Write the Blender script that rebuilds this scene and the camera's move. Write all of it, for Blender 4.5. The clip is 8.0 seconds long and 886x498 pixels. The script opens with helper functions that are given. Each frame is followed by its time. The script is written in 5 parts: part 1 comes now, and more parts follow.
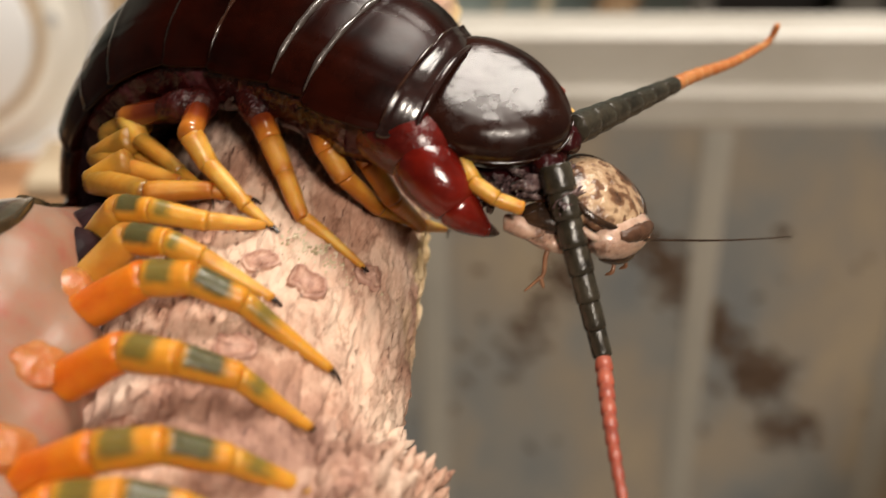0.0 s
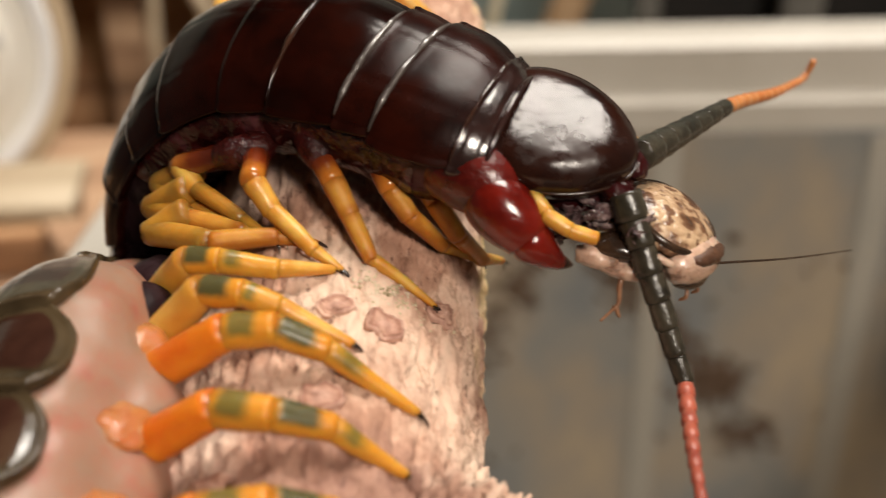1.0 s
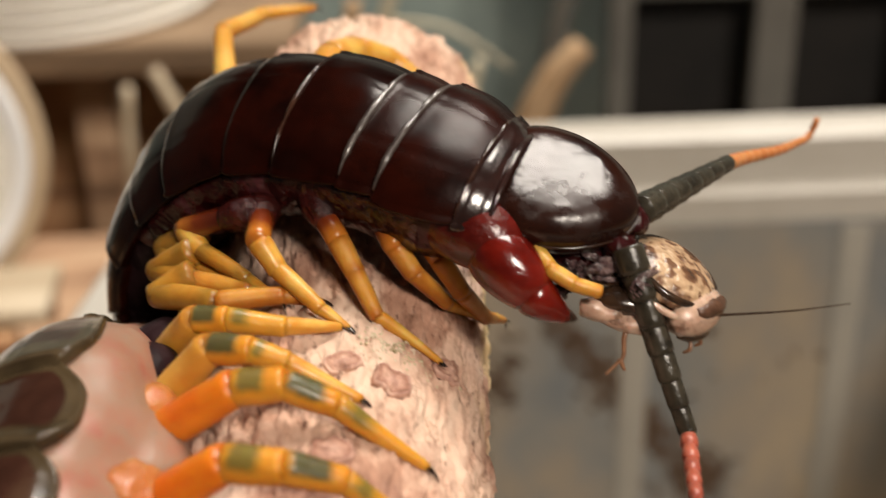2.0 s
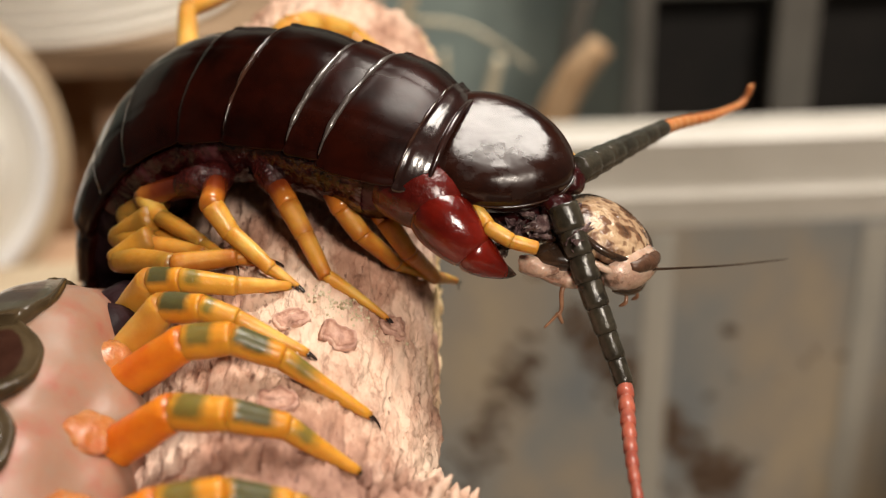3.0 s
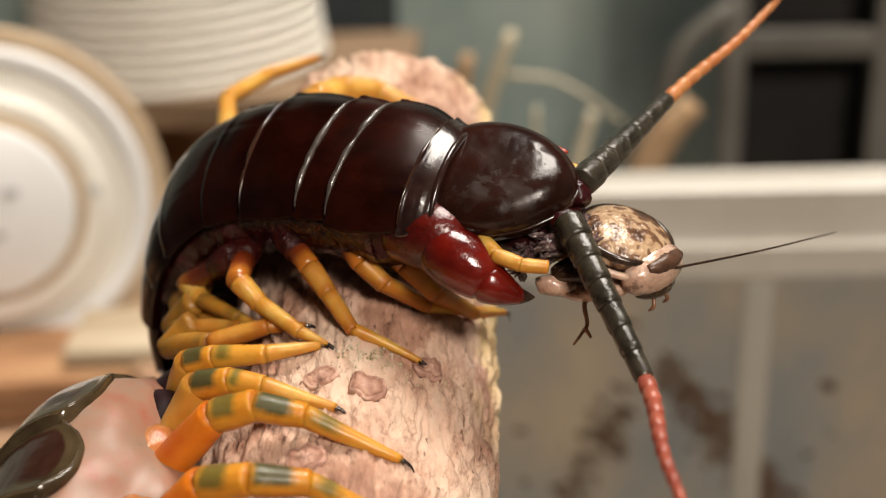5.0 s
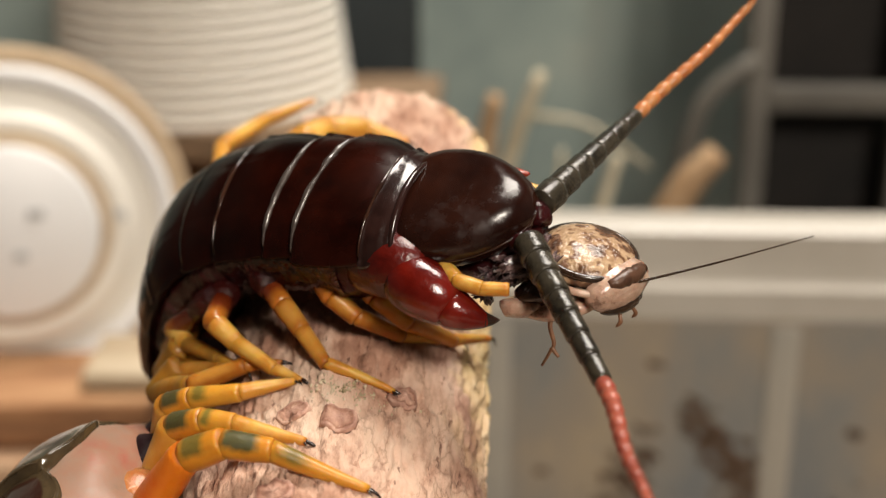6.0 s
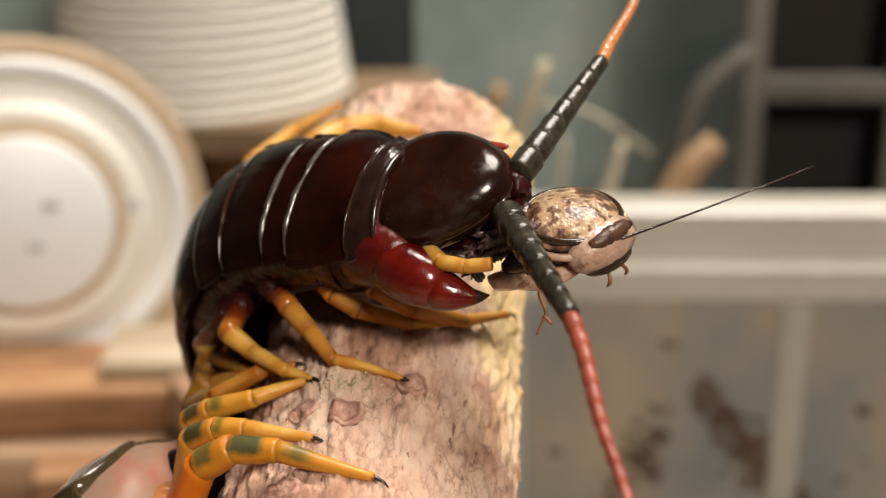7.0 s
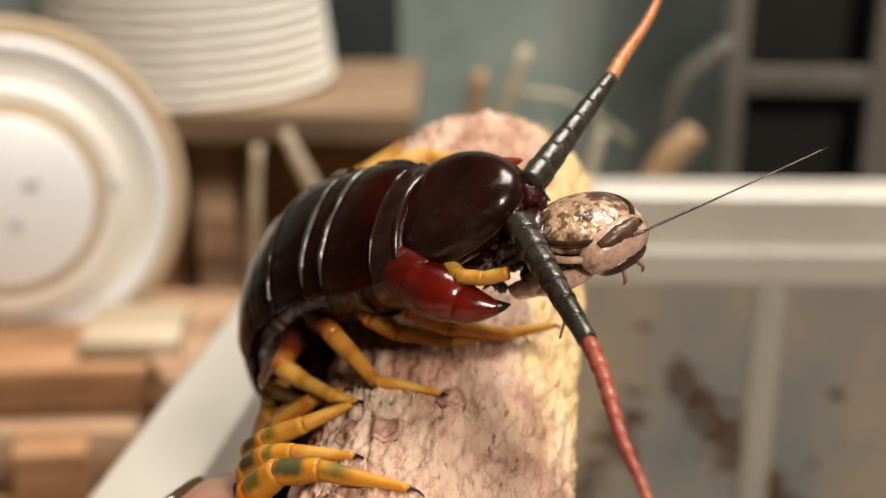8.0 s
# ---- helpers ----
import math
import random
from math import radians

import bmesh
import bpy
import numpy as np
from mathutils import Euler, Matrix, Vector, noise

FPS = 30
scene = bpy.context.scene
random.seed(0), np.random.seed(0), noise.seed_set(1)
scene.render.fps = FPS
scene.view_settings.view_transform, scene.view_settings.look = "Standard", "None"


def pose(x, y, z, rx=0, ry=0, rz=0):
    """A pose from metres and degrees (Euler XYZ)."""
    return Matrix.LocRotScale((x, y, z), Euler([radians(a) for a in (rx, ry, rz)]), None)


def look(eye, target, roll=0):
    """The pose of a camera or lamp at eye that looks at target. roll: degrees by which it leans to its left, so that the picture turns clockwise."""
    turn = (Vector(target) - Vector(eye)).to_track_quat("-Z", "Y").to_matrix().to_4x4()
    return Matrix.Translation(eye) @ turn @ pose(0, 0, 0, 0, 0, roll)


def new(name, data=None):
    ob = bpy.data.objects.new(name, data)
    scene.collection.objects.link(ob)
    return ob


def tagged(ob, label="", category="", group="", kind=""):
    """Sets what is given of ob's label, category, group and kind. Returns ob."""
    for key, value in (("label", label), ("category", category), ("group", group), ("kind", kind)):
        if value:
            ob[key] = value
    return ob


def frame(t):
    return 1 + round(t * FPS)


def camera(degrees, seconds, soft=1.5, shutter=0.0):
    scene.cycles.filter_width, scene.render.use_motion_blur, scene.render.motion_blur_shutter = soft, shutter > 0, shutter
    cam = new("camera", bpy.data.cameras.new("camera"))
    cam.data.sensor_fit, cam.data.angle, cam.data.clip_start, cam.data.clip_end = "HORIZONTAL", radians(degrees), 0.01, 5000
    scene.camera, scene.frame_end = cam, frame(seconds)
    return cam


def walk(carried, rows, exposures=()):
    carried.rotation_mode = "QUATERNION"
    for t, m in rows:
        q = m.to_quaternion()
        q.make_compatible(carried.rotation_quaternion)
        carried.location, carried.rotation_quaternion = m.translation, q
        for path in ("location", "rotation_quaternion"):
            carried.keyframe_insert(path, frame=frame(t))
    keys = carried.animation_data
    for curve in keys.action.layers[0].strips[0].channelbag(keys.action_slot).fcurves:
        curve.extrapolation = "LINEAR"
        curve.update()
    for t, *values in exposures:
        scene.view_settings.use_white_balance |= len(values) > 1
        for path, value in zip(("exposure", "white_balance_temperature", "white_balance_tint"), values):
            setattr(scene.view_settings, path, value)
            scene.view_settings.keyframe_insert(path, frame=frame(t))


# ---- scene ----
cam = camera(40, 8.0, soft=1.15, shutter=0.4)

# ---- camera and its path ----
cam.data.dof.use_dof = True
cam.data.dof.focus_distance = 0.138
cam.data.dof.aperture_fstop = 16.5

walk(cam, [
    (t, pose(x, y, z, rx, ry, rz)) for t, x, y, z, rx, ry, rz in (
        (0, 0.0000, 0.0000, 0.4500, 59.48, 0.54, 1.76),
        (0.5, 0.0000, 0.0000, 0.4500, 59.33, 0.22, -0.95),
        (1, 0.0000, 0.0000, 0.4500, 60.12, 0.74, -0.85),
        (1.5, 0.0000, 0.0000, 0.4500, 63.91, 1.97, -1.64),
        (2, 0.0000, 0.0000, 0.4500, 64.68, 1.24, -2.38),
        (2.2, 0.0000, 0.0000, 0.4500, 64.21, 1.41, -2.55),
        (3.3, 0.0000, 0.0000, 0.4500, 64.96, 1.65, -0.99),
        (3.5, 0.0000, 0.0000, 0.4500, 65.20, 1.89, -0.73),
        (4, 0.0000, 0.0000, 0.4500, 66.43, 3.12, -0.30),
        (4.5, -0.0059, -0.0045, 0.4414, 67.92, 3.89, 0.72),
        (4.7, -0.0068, -0.0044, 0.4401, 68.24, 3.14, 1.26),
        (5.8, -0.0119, -0.0036, 0.4331, 70.52, 0.20, 2.98),
        (6, -0.0163, -0.0056, 0.4302, 71.38, 0.13, 2.75),
        (6.5, -0.0272, -0.0107, 0.4229, 71.78, 0.46, 2.02),
        (7, -0.0297, -0.0136, 0.4250, 71.67, 0.38, 1.42),
        (7.5, -0.0253, -0.0161, 0.4224, 71.90, 0.08, 1.20),
        (8, -0.0261, -0.0186, 0.4194, 71.74, -0.21, 1.04),
    )],
    exposures=[(0, 0.15), (1, 0.15), (2.2, 0.16), (3.5, 0.23), (4.5, 0.18), (6, 0.16), (7, 0.20), (8, 0.26)])

# ---- light ----
world = bpy.data.worlds.new("world")
world.use_nodes = True
world.node_tree.nodes["Background"].inputs[0].default_value = (0.9, 0.93, 1.0, 1)
world.node_tree.nodes["Background"].inputs[1].default_value = 0.02
scene.world = world


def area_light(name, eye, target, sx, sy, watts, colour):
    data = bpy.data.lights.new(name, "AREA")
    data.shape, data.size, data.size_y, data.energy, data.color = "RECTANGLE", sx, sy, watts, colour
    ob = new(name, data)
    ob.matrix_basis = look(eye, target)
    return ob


# Unseen overhead lamp, aimed by the highlight on the head; no fitting is built.
area_light("overhead_key_light", (0.52, 0.76, 2.34), (0.52, 0.76, 0), 0.95, 0.95, 61, (1.0, 0.92, 0.82))
# Added fill from the camera side; it has no source in the place.
area_light("front_fill_light", (0.62, -1.20, 1.55), (0.0, 0.2, 0.35), 0.40, 0.40, 30, (1.0, 0.885, 0.76))


# ---- materials ----
def nodes_of(name, rough=0.5, metal=0.0, coat=0.0, spec=0.5, sss=0.0, sss_rgb=None, trans=0.0, ior=1.45, alpha=1.0):
    m = bpy.data.materials.new(name)
    m.use_nodes = True
    nt = m.node_tree
    b = nt.nodes["Principled BSDF"]
    for k, v in (("Roughness", rough), ("Metallic", metal), ("Coat Weight", coat), ("Coat Roughness", 0.08), ("Specular IOR Level", spec),
                 ("Subsurface Weight", sss), ("Transmission Weight", trans), ("IOR", ior), ("Alpha", alpha)):
        b.inputs[k].default_value = v
    if sss_rgb:
        b.inputs["Subsurface Radius"].default_value = sss_rgb
        b.inputs["Subsurface Scale"].default_value = 0.002
    return m, nt, b


def add(nt, kind, **values):
    n = nt.nodes.new(kind)
    for k, v in values.items():
        if k in n.inputs:
            n.inputs[k].default_value = v
        elif k == "attribute_name":
            n.attribute_name = v
        elif k == "operation":
            n.operation = v
        elif k == "data_type":
            n.data_type = v
        elif k == "blend_type":
            n.blend_type = v
        elif k == "feature":
            n.feature = v
    return n


def noise_of(nt, scale, detail=4.0, rough=0.6, stretch=(1, 1, 1)):
    co = add(nt, "ShaderNodeTexCoord")
    mp = add(nt, "ShaderNodeMapping")
    mp.inputs["Scale"].default_value = stretch
    nz = add(nt, "ShaderNodeTexNoise", Scale=scale, Detail=detail, Roughness=rough)
    nt.links.new(co.outputs["Object"], mp.inputs["Vector"])
    nt.links.new(mp.outputs[0], nz.inputs["Vector"])
    return nz.outputs["Fac"]


def ramp(nt, fac, stops):
    r = add(nt, "ShaderNodeValToRGB")
    el = r.color_ramp.elements
    while len(el) < len(stops):
        el.new(0.5)
    for e, (p, c) in zip(el, stops):
        e.position, e.color = p, (*c, 1)
    nt.links.new(fac, r.inputs[0])
    return r.outputs[0]


def mix(nt, fac, a, b, mode="MIX"):
    n = add(nt, "ShaderNodeMix", data_type="RGBA", blend_type=mode)
    for sock, v in ((0, fac), (6, a), (7, b)):
        if isinstance(v, (int, float)):
            n.inputs[sock].default_value = v
        elif isinstance(v, tuple):
            n.inputs[sock].default_value = (*v, 1)
        else:
            nt.links.new(v, n.inputs[sock])
    return n.outputs[2]


def bump(nt, b, height, strength, distance):
    n = add(nt, "ShaderNodeBump", Strength=strength, Distance=distance)
    nt.links.new(height, n.inputs["Height"])
    nt.links.new(n.outputs[0], b.inputs["Normal"])


def plain(name, stops, scale, rough=0.5, bumps=0.0, dist=0.0005, stretch=(1, 1, 1), detail=4.0, rough_to=None, **kw):
    m, nt, b = nodes_of(name, rough, **kw)
    f = noise_of(nt, scale, detail, 0.6, stretch)
    nt.links.new(ramp(nt, f, stops), b.inputs["Base Color"])
    if rough_to is not None:
        mr = add(nt, "ShaderNodeMapRange")
        mr.inputs[1].default_value, mr.inputs[2].default_value = 0.3, 0.7
        mr.inputs[3].default_value, mr.inputs[4].default_value = rough, rough_to
        nt.links.new(noise_of(nt, scale * 0.6, 3), mr.inputs[0])
        nt.links.new(mr.outputs[0], b.inputs["Roughness"])
    if bumps:
        bump(nt, b, noise_of(nt, scale * 2.2, detail, 0.6, stretch), bumps, dist)
    return m


def banded(name, joint, middle, lo, hi, base_tint, rough=0.37, scale=600):
    """Limb skin of the joint colour with a patch of another on its outer side, by the 'along' and 'outer' attributes."""
    m, nt, b = nodes_of(name, rough, coat=0.08, spec=0.4, sss=0.5, sss_rgb=(1.0, 0.5, 0.15))
    at = add(nt, "ShaderNodeAttribute", attribute_name="along")
    outer = add(nt, "ShaderNodeAttribute", attribute_name="outer")
    wob = add(nt, "ShaderNodeMath", operation="MULTIPLY_ADD")
    nt.links.new(noise_of(nt, scale * 1.3, 4), wob.inputs[0])
    wob.inputs[1].default_value = 0.16
    nt.links.new(at.outputs["Fac"], wob.inputs[2])
    span = ramp(nt, wob.outputs[0], [(lo, (0, 0, 0)), (lo + 0.17, (1, 1, 1)), (hi, (1, 1, 1)), (hi + 0.18, (0, 0, 0))])
    edge = add(nt, "ShaderNodeMath", operation="MULTIPLY_ADD")
    nt.links.new(noise_of(nt, scale * 0.9, 3), edge.inputs[0])
    edge.inputs[1].default_value = 0.5
    nt.links.new(outer.outputs["Fac"], edge.inputs[2])
    side = ramp(nt, edge.outputs[0], [(0.0, (0, 0, 0)), (0.42, (1, 1, 1))])
    band = mix(nt, mix(nt, 1.0, span, side, "MULTIPLY"), joint, middle)
    col = mix(nt, noise_of(nt, scale * 0.5, 4), band, base_tint, "MULTIPLY")
    col = mix(nt, 0.6, band, col)
    seam = ramp(nt, at.outputs["Fac"], [(0.0, (0.80, 0.64, 0.48)), (0.04, (1, 1, 1)), (0.96, (1, 1, 1)), (0.99, (0.50, 0.34, 0.20))])
    col = mix(nt, ramp(nt, noise_of(nt, 170, 4, 0.65), [(0.38, (0, 0, 0)), (0.68, (0.55, 0.55, 0.55))]), col, mix(nt, 1.0, col, base_tint, "MULTIPLY"))
    mr = add(nt, "ShaderNodeMapRange")
    mr.inputs[1].default_value, mr.inputs[2].default_value, mr.inputs[3].default_value, mr.inputs[4].default_value = 0.35, 0.65, rough - 0.08, rough + 0.16
    nt.links.new(noise_of(nt, 420, 4), mr.inputs[0])
    nt.links.new(mr.outputs[0], b.inputs["Roughness"])
    nt.links.new(mix(nt, 0.6, col, seam, "MULTIPLY"), b.inputs["Base Color"])
    bump(nt, b, noise_of(nt, scale * 1.2, 4), 0.30, 0.0005)
    return m


CHITIN = plain("dark_chitin", [(0.3, (0.0025, 0.0006, 0.0004)), (0.7, (0.015, 0.0022, 0.0010))], 150, 0.12, 0.06, 0.0005, coat=0.0, spec=0.22, rough_to=0.22)

# Gloss lowered to mute the overhead lamp's reflection on the first plates.
CHITIN_DULL = plain("dull_chitin", [(0.3, (0.004, 0.0008, 0.0005)), (0.7, (0.023, 0.0033, 0.0013))], 150, 0.20, 0.08, 0.0006, coat=0.0, spec=0.2, rough_to=0.34)
DARKSKIN = plain("black_side_skin", [(0.3, (0.006, 0.002, 0.0025)), (0.5, (0.015, 0.006, 0.007)), (0.72, (0.034, 0.019, 0.022))], 230, 0.5, 0.25, 0.0008, spec=0.1)


def head_material():
    """Glossy shield with dull worn patches."""
    m, nt, b = nodes_of("head_chitin", 0.22, coat=0.0, spec=0.42)
    nt.links.new(ramp(nt, noise_of(nt, 90, 4), [(0.3, (0.008, 0.0026, 0.002)), (0.7, (0.030, 0.0085, 0.0045))]), b.inputs["Base Color"])
    dull = ramp(nt, noise_of(nt, 210, 5, 0.62), [(0.33, (0.42, 0.42, 0.42)), (0.43, (0.22, 0.22, 0.22)), (0.60, (0.15, 0.15, 0.15))])
    nt.links.new(dull, b.inputs["Roughness"])
    bump(nt, b, noise_of(nt, 150, 3.5, 0.5), 0.30, 0.0013)
    return m


HEAD = head_material()
COLLAR = plain("wet_collar_skin", [(0.3, (0.008, 0.003, 0.0025)), (0.7, (0.028, 0.011, 0.009))], 260, 0.20, 0.12, 0.0006, coat=0.5)
PLEURA = plain("dark_side_skin", [(0.3, (0.008, 0.0012, 0.0012)), (0.48, (0.030, 0.0040, 0.0042)), (0.62, (0.034, 0.009, 0.011)), (0.75, (0.065, 0.040, 0.055))], 330, 0.20, 0.35, 0.0010, coat=0.0, spec=0.3, sss=0.05, sss_rgb=(1, 0.3, 0.2))
FOLD = plain("lilac_skin", [(0.38, (0.008, 0.0010, 0.0010)), (0.52, (0.028, 0.0035, 0.0032)), (0.62, (0.070, 0.020, 0.024)), (0.74, (0.17, 0.115, 0.145))], 160, 0.14, 0.45, 0.0014, spec=0.5, detail=3.5)
SOCKET = plain("leg_socket_red", [(0.3, (0.012, 0.002, 0.002)), (0.55, (0.040, 0.005, 0.004)), (0.72, (0.085, 0.014, 0.007))], 330, 0.22, 0.8, 0.0012)
FLESH = plain("chewed_flesh", [(0.3, (0.025, 0.012, 0.012)), (0.5, (0.09, 0.05, 0.05)), (0.7, (0.26, 0.18, 0.17))], 900, 0.16, 0.8, 0.0006, coat=0.6)
REDSKIN = plain("red_side_skin", [(0.35, (0.10, 0.012, 0.008)), (0.65, (0.26, 0.03, 0.012))], 220, 0.25, 0.3, 0.0005, sss=0.15, sss_rgb=(1, 0.3, 0.2))
PINK = plain("pink_side_skin", [(0.27, (0.24, 0.050, 0.038)), (0.36, (0.31, 0.120, 0.082)), (0.48, (0.29, 0.155, 0.104)), (0.60, (0.275, 0.172, 0.122)), (0.72, (0.205, 0.142, 0.102)), (0.82, (0.30, 0.195, 0.146))], 170, 0.42, 0.14, 0.0006, coat=0.0, detail=6.0, sss=0.3, sss_rgb=(1, 0.4, 0.25))
FANG = plain("fang_red", [(0.3, (0.058, 0.0028, 0.0016)), (0.7, (0.17, 0.0095, 0.0045))], 160, 0.20, 0.30, 0.0008, coat=0.35, sss=0.1, sss_rgb=(1, 0.2, 0.1))
FANG_BASE = plain("fang_base_red", [(0.3, (0.030, 0.0020, 0.0014)), (0.7, (0.105, 0.0065, 0.0036))], 260, 0.26, 0.35, 0.0008, coat=0.2)
BLACK = plain("black_claw", [(0.3, (0.010, 0.006, 0.005)), (0.7, (0.03, 0.015, 0.01))], 800, 0.25, 0.1, coat=0.3)


def base_to_tip(name, stops, rough=0.22):
    m, nt, b = nodes_of(name, rough, coat=0.4, sss=0.2, sss_rgb=(1.0, 0.4, 0.15))
    at = add(nt, "ShaderNodeAttribute", attribute_name="along")
    wob = add(nt, "ShaderNodeMath", operation="MULTIPLY_ADD")
    nt.links.new(noise_of(nt, 500, 3), wob.inputs[0])
    wob.inputs[1].default_value = 0.2
    nt.links.new(at.outputs["Fac"], wob.inputs[2])
    nt.links.new(ramp(nt, wob.outputs[0], stops), b.inputs["Base Color"])
    bump(nt, b, noise_of(nt, 1000, 3), 0.15, 0.0003)
    return m


LEG_RED = base_to_tip("leg_red_base", [(0.0, (0.045, 0.005, 0.0035)), (0.50, (0.060, 0.007, 0.003)), (0.80, (0.15, 0.026, 0.006)), (1.0, (0.40, 0.13, 0.016))])
LEG_FRONT = banded("front_leg_yellow", (0.44, 0.175, 0.022), (0.57, 0.30, 0.055), 0.15, 0.8, (0.7, 0.5, 0.3))
LEG_ORANGE = banded("leg_orange", (0.70, 0.24, 0.016), (0.64, 0.17, 0.010), 0.3, 0.7, (0.8, 0.5, 0.3))
LEG_BAND = banded("leg_banded", (0.62, 0.30, 0.032), (0.085, 0.085, 0.036), 0.04, 0.70, (0.8, 0.6, 0.3))
LEG_SPOT = banded("leg_spotted", (0.62, 0.29, 0.030), (0.17, 0.135, 0.032), 0.12, 0.62, (0.8, 0.6, 0.3))
LEG_END = banded("leg_end", (0.62, 0.33, 0.045), (0.20, 0.165, 0.035), 0.10, 0.34, (0.8, 0.6, 0.3))
LEG_PLAIN = banded("leg_yellow", (0.57, 0.30, 0.050), (0.66, 0.42, 0.105), 0.25, 0.7, (0.8, 0.6, 0.3))
LEG_TUFT = banded("leg_brownish", (0.34, 0.19, 0.030), (0.50, 0.26, 0.036), 0.25, 0.75, (0.7, 0.5, 0.3))
LEG_ORANGE_PLAIN = plain("hip_orange", [(0.3, (0.38, 0.105, 0.02)), (0.7, (0.44, 0.19, 0.065))], 400, 0.16, 0.6, 0.0009, coat=0.3, sss=0.3, sss_rgb=(1, 0.4, 0.2))
ANT_DARK = plain("feeler_dark", [(0.3, (0.012, 0.010, 0.007)), (0.7, (0.048, 0.040, 0.027))], 420, 0.26, 0.35, 0.0005, coat=0.15)
ANT_ORANGE = plain("feeler_orange", [(0.3, (0.42, 0.135, 0.040)), (0.7, (0.52, 0.23, 0.085))], 500, 0.32, 0.2, 0.0003, sss=0.2, sss_rgb=(1, 0.4, 0.2))
ANT_RED = plain("feeler_red", [(0.3, (0.22, 0.045, 0.03)), (0.7, (0.38, 0.10, 0.06))], 400, 0.35, 0.2, 0.0003, sss=0.2, sss_rgb=(1, 0.4, 0.2))
CUTWOOD = plain("cut_wood", [(0.25, (0.42, 0.24, 0.09)), (0.5, (0.66, 0.44, 0.19)), (0.8, (0.74, 0.55, 0.28))], 120, 0.7, 0.5, 0.0006)


def bark_material():
    m, nt, b = nodes_of("bark", 0.75, spec=0.35)
    big = noise_of(nt, 85, 6, 0.65, (1, 1, 0.5))
    col = ramp(nt, big, [(0.30, (0.29, 0.145, 0.095)), (0.42, (0.50, 0.285, 0.20)), (0.50, (0.73, 0.50, 0.38)), (0.66, (0.84, 0.675, 0.535))])
    fibre = noise_of(nt, 420, 7, 0.72, (1, 1, 0.36))
    col = mix(nt, 0.62, col, ramp(nt, fibre, [(0.32, (0.34, 0.24, 0.20)), (0.45, (0.88, 0.84, 0.80)), (0.7, (1.0, 1.0, 1.0))]), "MULTIPLY")
    flake = noise_of(nt, 210, 5, 0.6, (1, 1, 0.42))
    crack = ramp(nt, flake, [(0.405, (1, 1, 1)), (0.436, (0.60, 0.50, 0.44)), (0.446, (0.30, 0.20, 0.17)), (0.456, (0.85, 0.80, 0.76)), (0.50, (1, 1, 1)), (0.590, (1, 1, 1)), (0.602, (0.52, 0.41, 0.35)), (0.622, (1, 1, 1))])
    col = mix(nt, ramp(nt, noise_of(nt, 120, 3), [(0.36, (0.05, 0.05, 0.05)), (0.58, (0.65, 0.65, 0.65))]), col, mix(nt, 1.0, col, crack, "MULTIPLY"))
    speck = ramp(nt, noise_of(nt, 900, 3, 0.6, (1, 1, 0.35)), [(0.30, (0.22, 0.13, 0.11)), (0.37, (1, 1, 1))])
    col = mix(nt, 0.8, col, speck, "MULTIPLY")
    grey = noise_of(nt, 32, 3, 0.5)
    col = mix(nt, ramp(nt, grey, [(0.46, (0, 0, 0)), (0.64, (0.40, 0.40, 0.40))]), col, (0.34, 0.22, 0.21))
    at = add(nt, "ShaderNodeAttribute", attribute_name="peeled")
    wood = ramp(nt, fibre, [(0.3, (0.50, 0.30, 0.12)), (0.5, (0.76, 0.56, 0.28)), (0.7, (0.84, 0.70, 0.44))])
    col = mix(nt, at.outputs["Fac"], col, wood)
    nt.links.new(col, b.inputs["Base Color"])
    h = mix(nt, 0.8, fibre, flake, "ADD")
    bump(nt, b, h, 0.8, 0.0013)
    return m


BARK = bark_material()


def scar_material():
    """Brown corky scar with a dark ring round a paler core, by the 'along' attribute."""
    m, nt, b = nodes_of("bark_scar", 0.8)
    at = add(nt, "ShaderNodeAttribute", attribute_name="along")
    wob = add(nt, "ShaderNodeMath", operation="MULTIPLY_ADD")
    nt.links.new(noise_of(nt, 700, 4), wob.inputs[0])
    wob.inputs[1].default_value = 0.3
    nt.links.new(at.outputs["Fac"], wob.inputs[2])
    ring = ramp(nt, wob.outputs[0], [(0.30, (1, 1, 1)), (0.70, (0.86, 0.80, 0.75)), (0.86, (0.60, 0.48, 0.42)), (1.0, (1.0, 1.0, 1.0))])
    cork = ramp(nt, noise_of(nt, 620, 5), [(0.3, (0.32, 0.17, 0.125)), (0.5, (0.50, 0.295, 0.225)), (0.7, (0.70, 0.48, 0.37))])
    nt.links.new(mix(nt, 1.0, cork, ring, "MULTIPLY"), b.inputs["Base Color"])
    bump(nt, b, noise_of(nt, 900, 5), 0.8, 0.0006)
    return m


SCAR = scar_material()
MOSS = plain("moss_crust", [(0.35, (0.34, 0.27, 0.15)), (0.5, (0.58, 0.48, 0.32)), (0.65, (0.70, 0.57, 0.44))], 700, 0.9, 0.8, 0.0006)
WHITE_PL = plain("white_plastic", [(0.3, (0.82, 0.83, 0.84)), (0.7, (0.90, 0.90, 0.90))], 9, 0.42, 0.1, 0.001)
CREAM_PL = plain("cream_plastic", [(0.3, (0.80, 0.77, 0.70)), (0.7, (0.88, 0.85, 0.78))], 9, 0.45, 0.1, 0.001)
TAN_PL = plain("tan_card", [(0.3, (0.46, 0.34, 0.22)), (0.7, (0.58, 0.45, 0.30))], 30, 0.7, 0.2)
MARK = plain("grey_mark", [(0.3, (0.42, 0.43, 0.44)), (0.7, (0.56, 0.57, 0.57))], 90, 0.6)
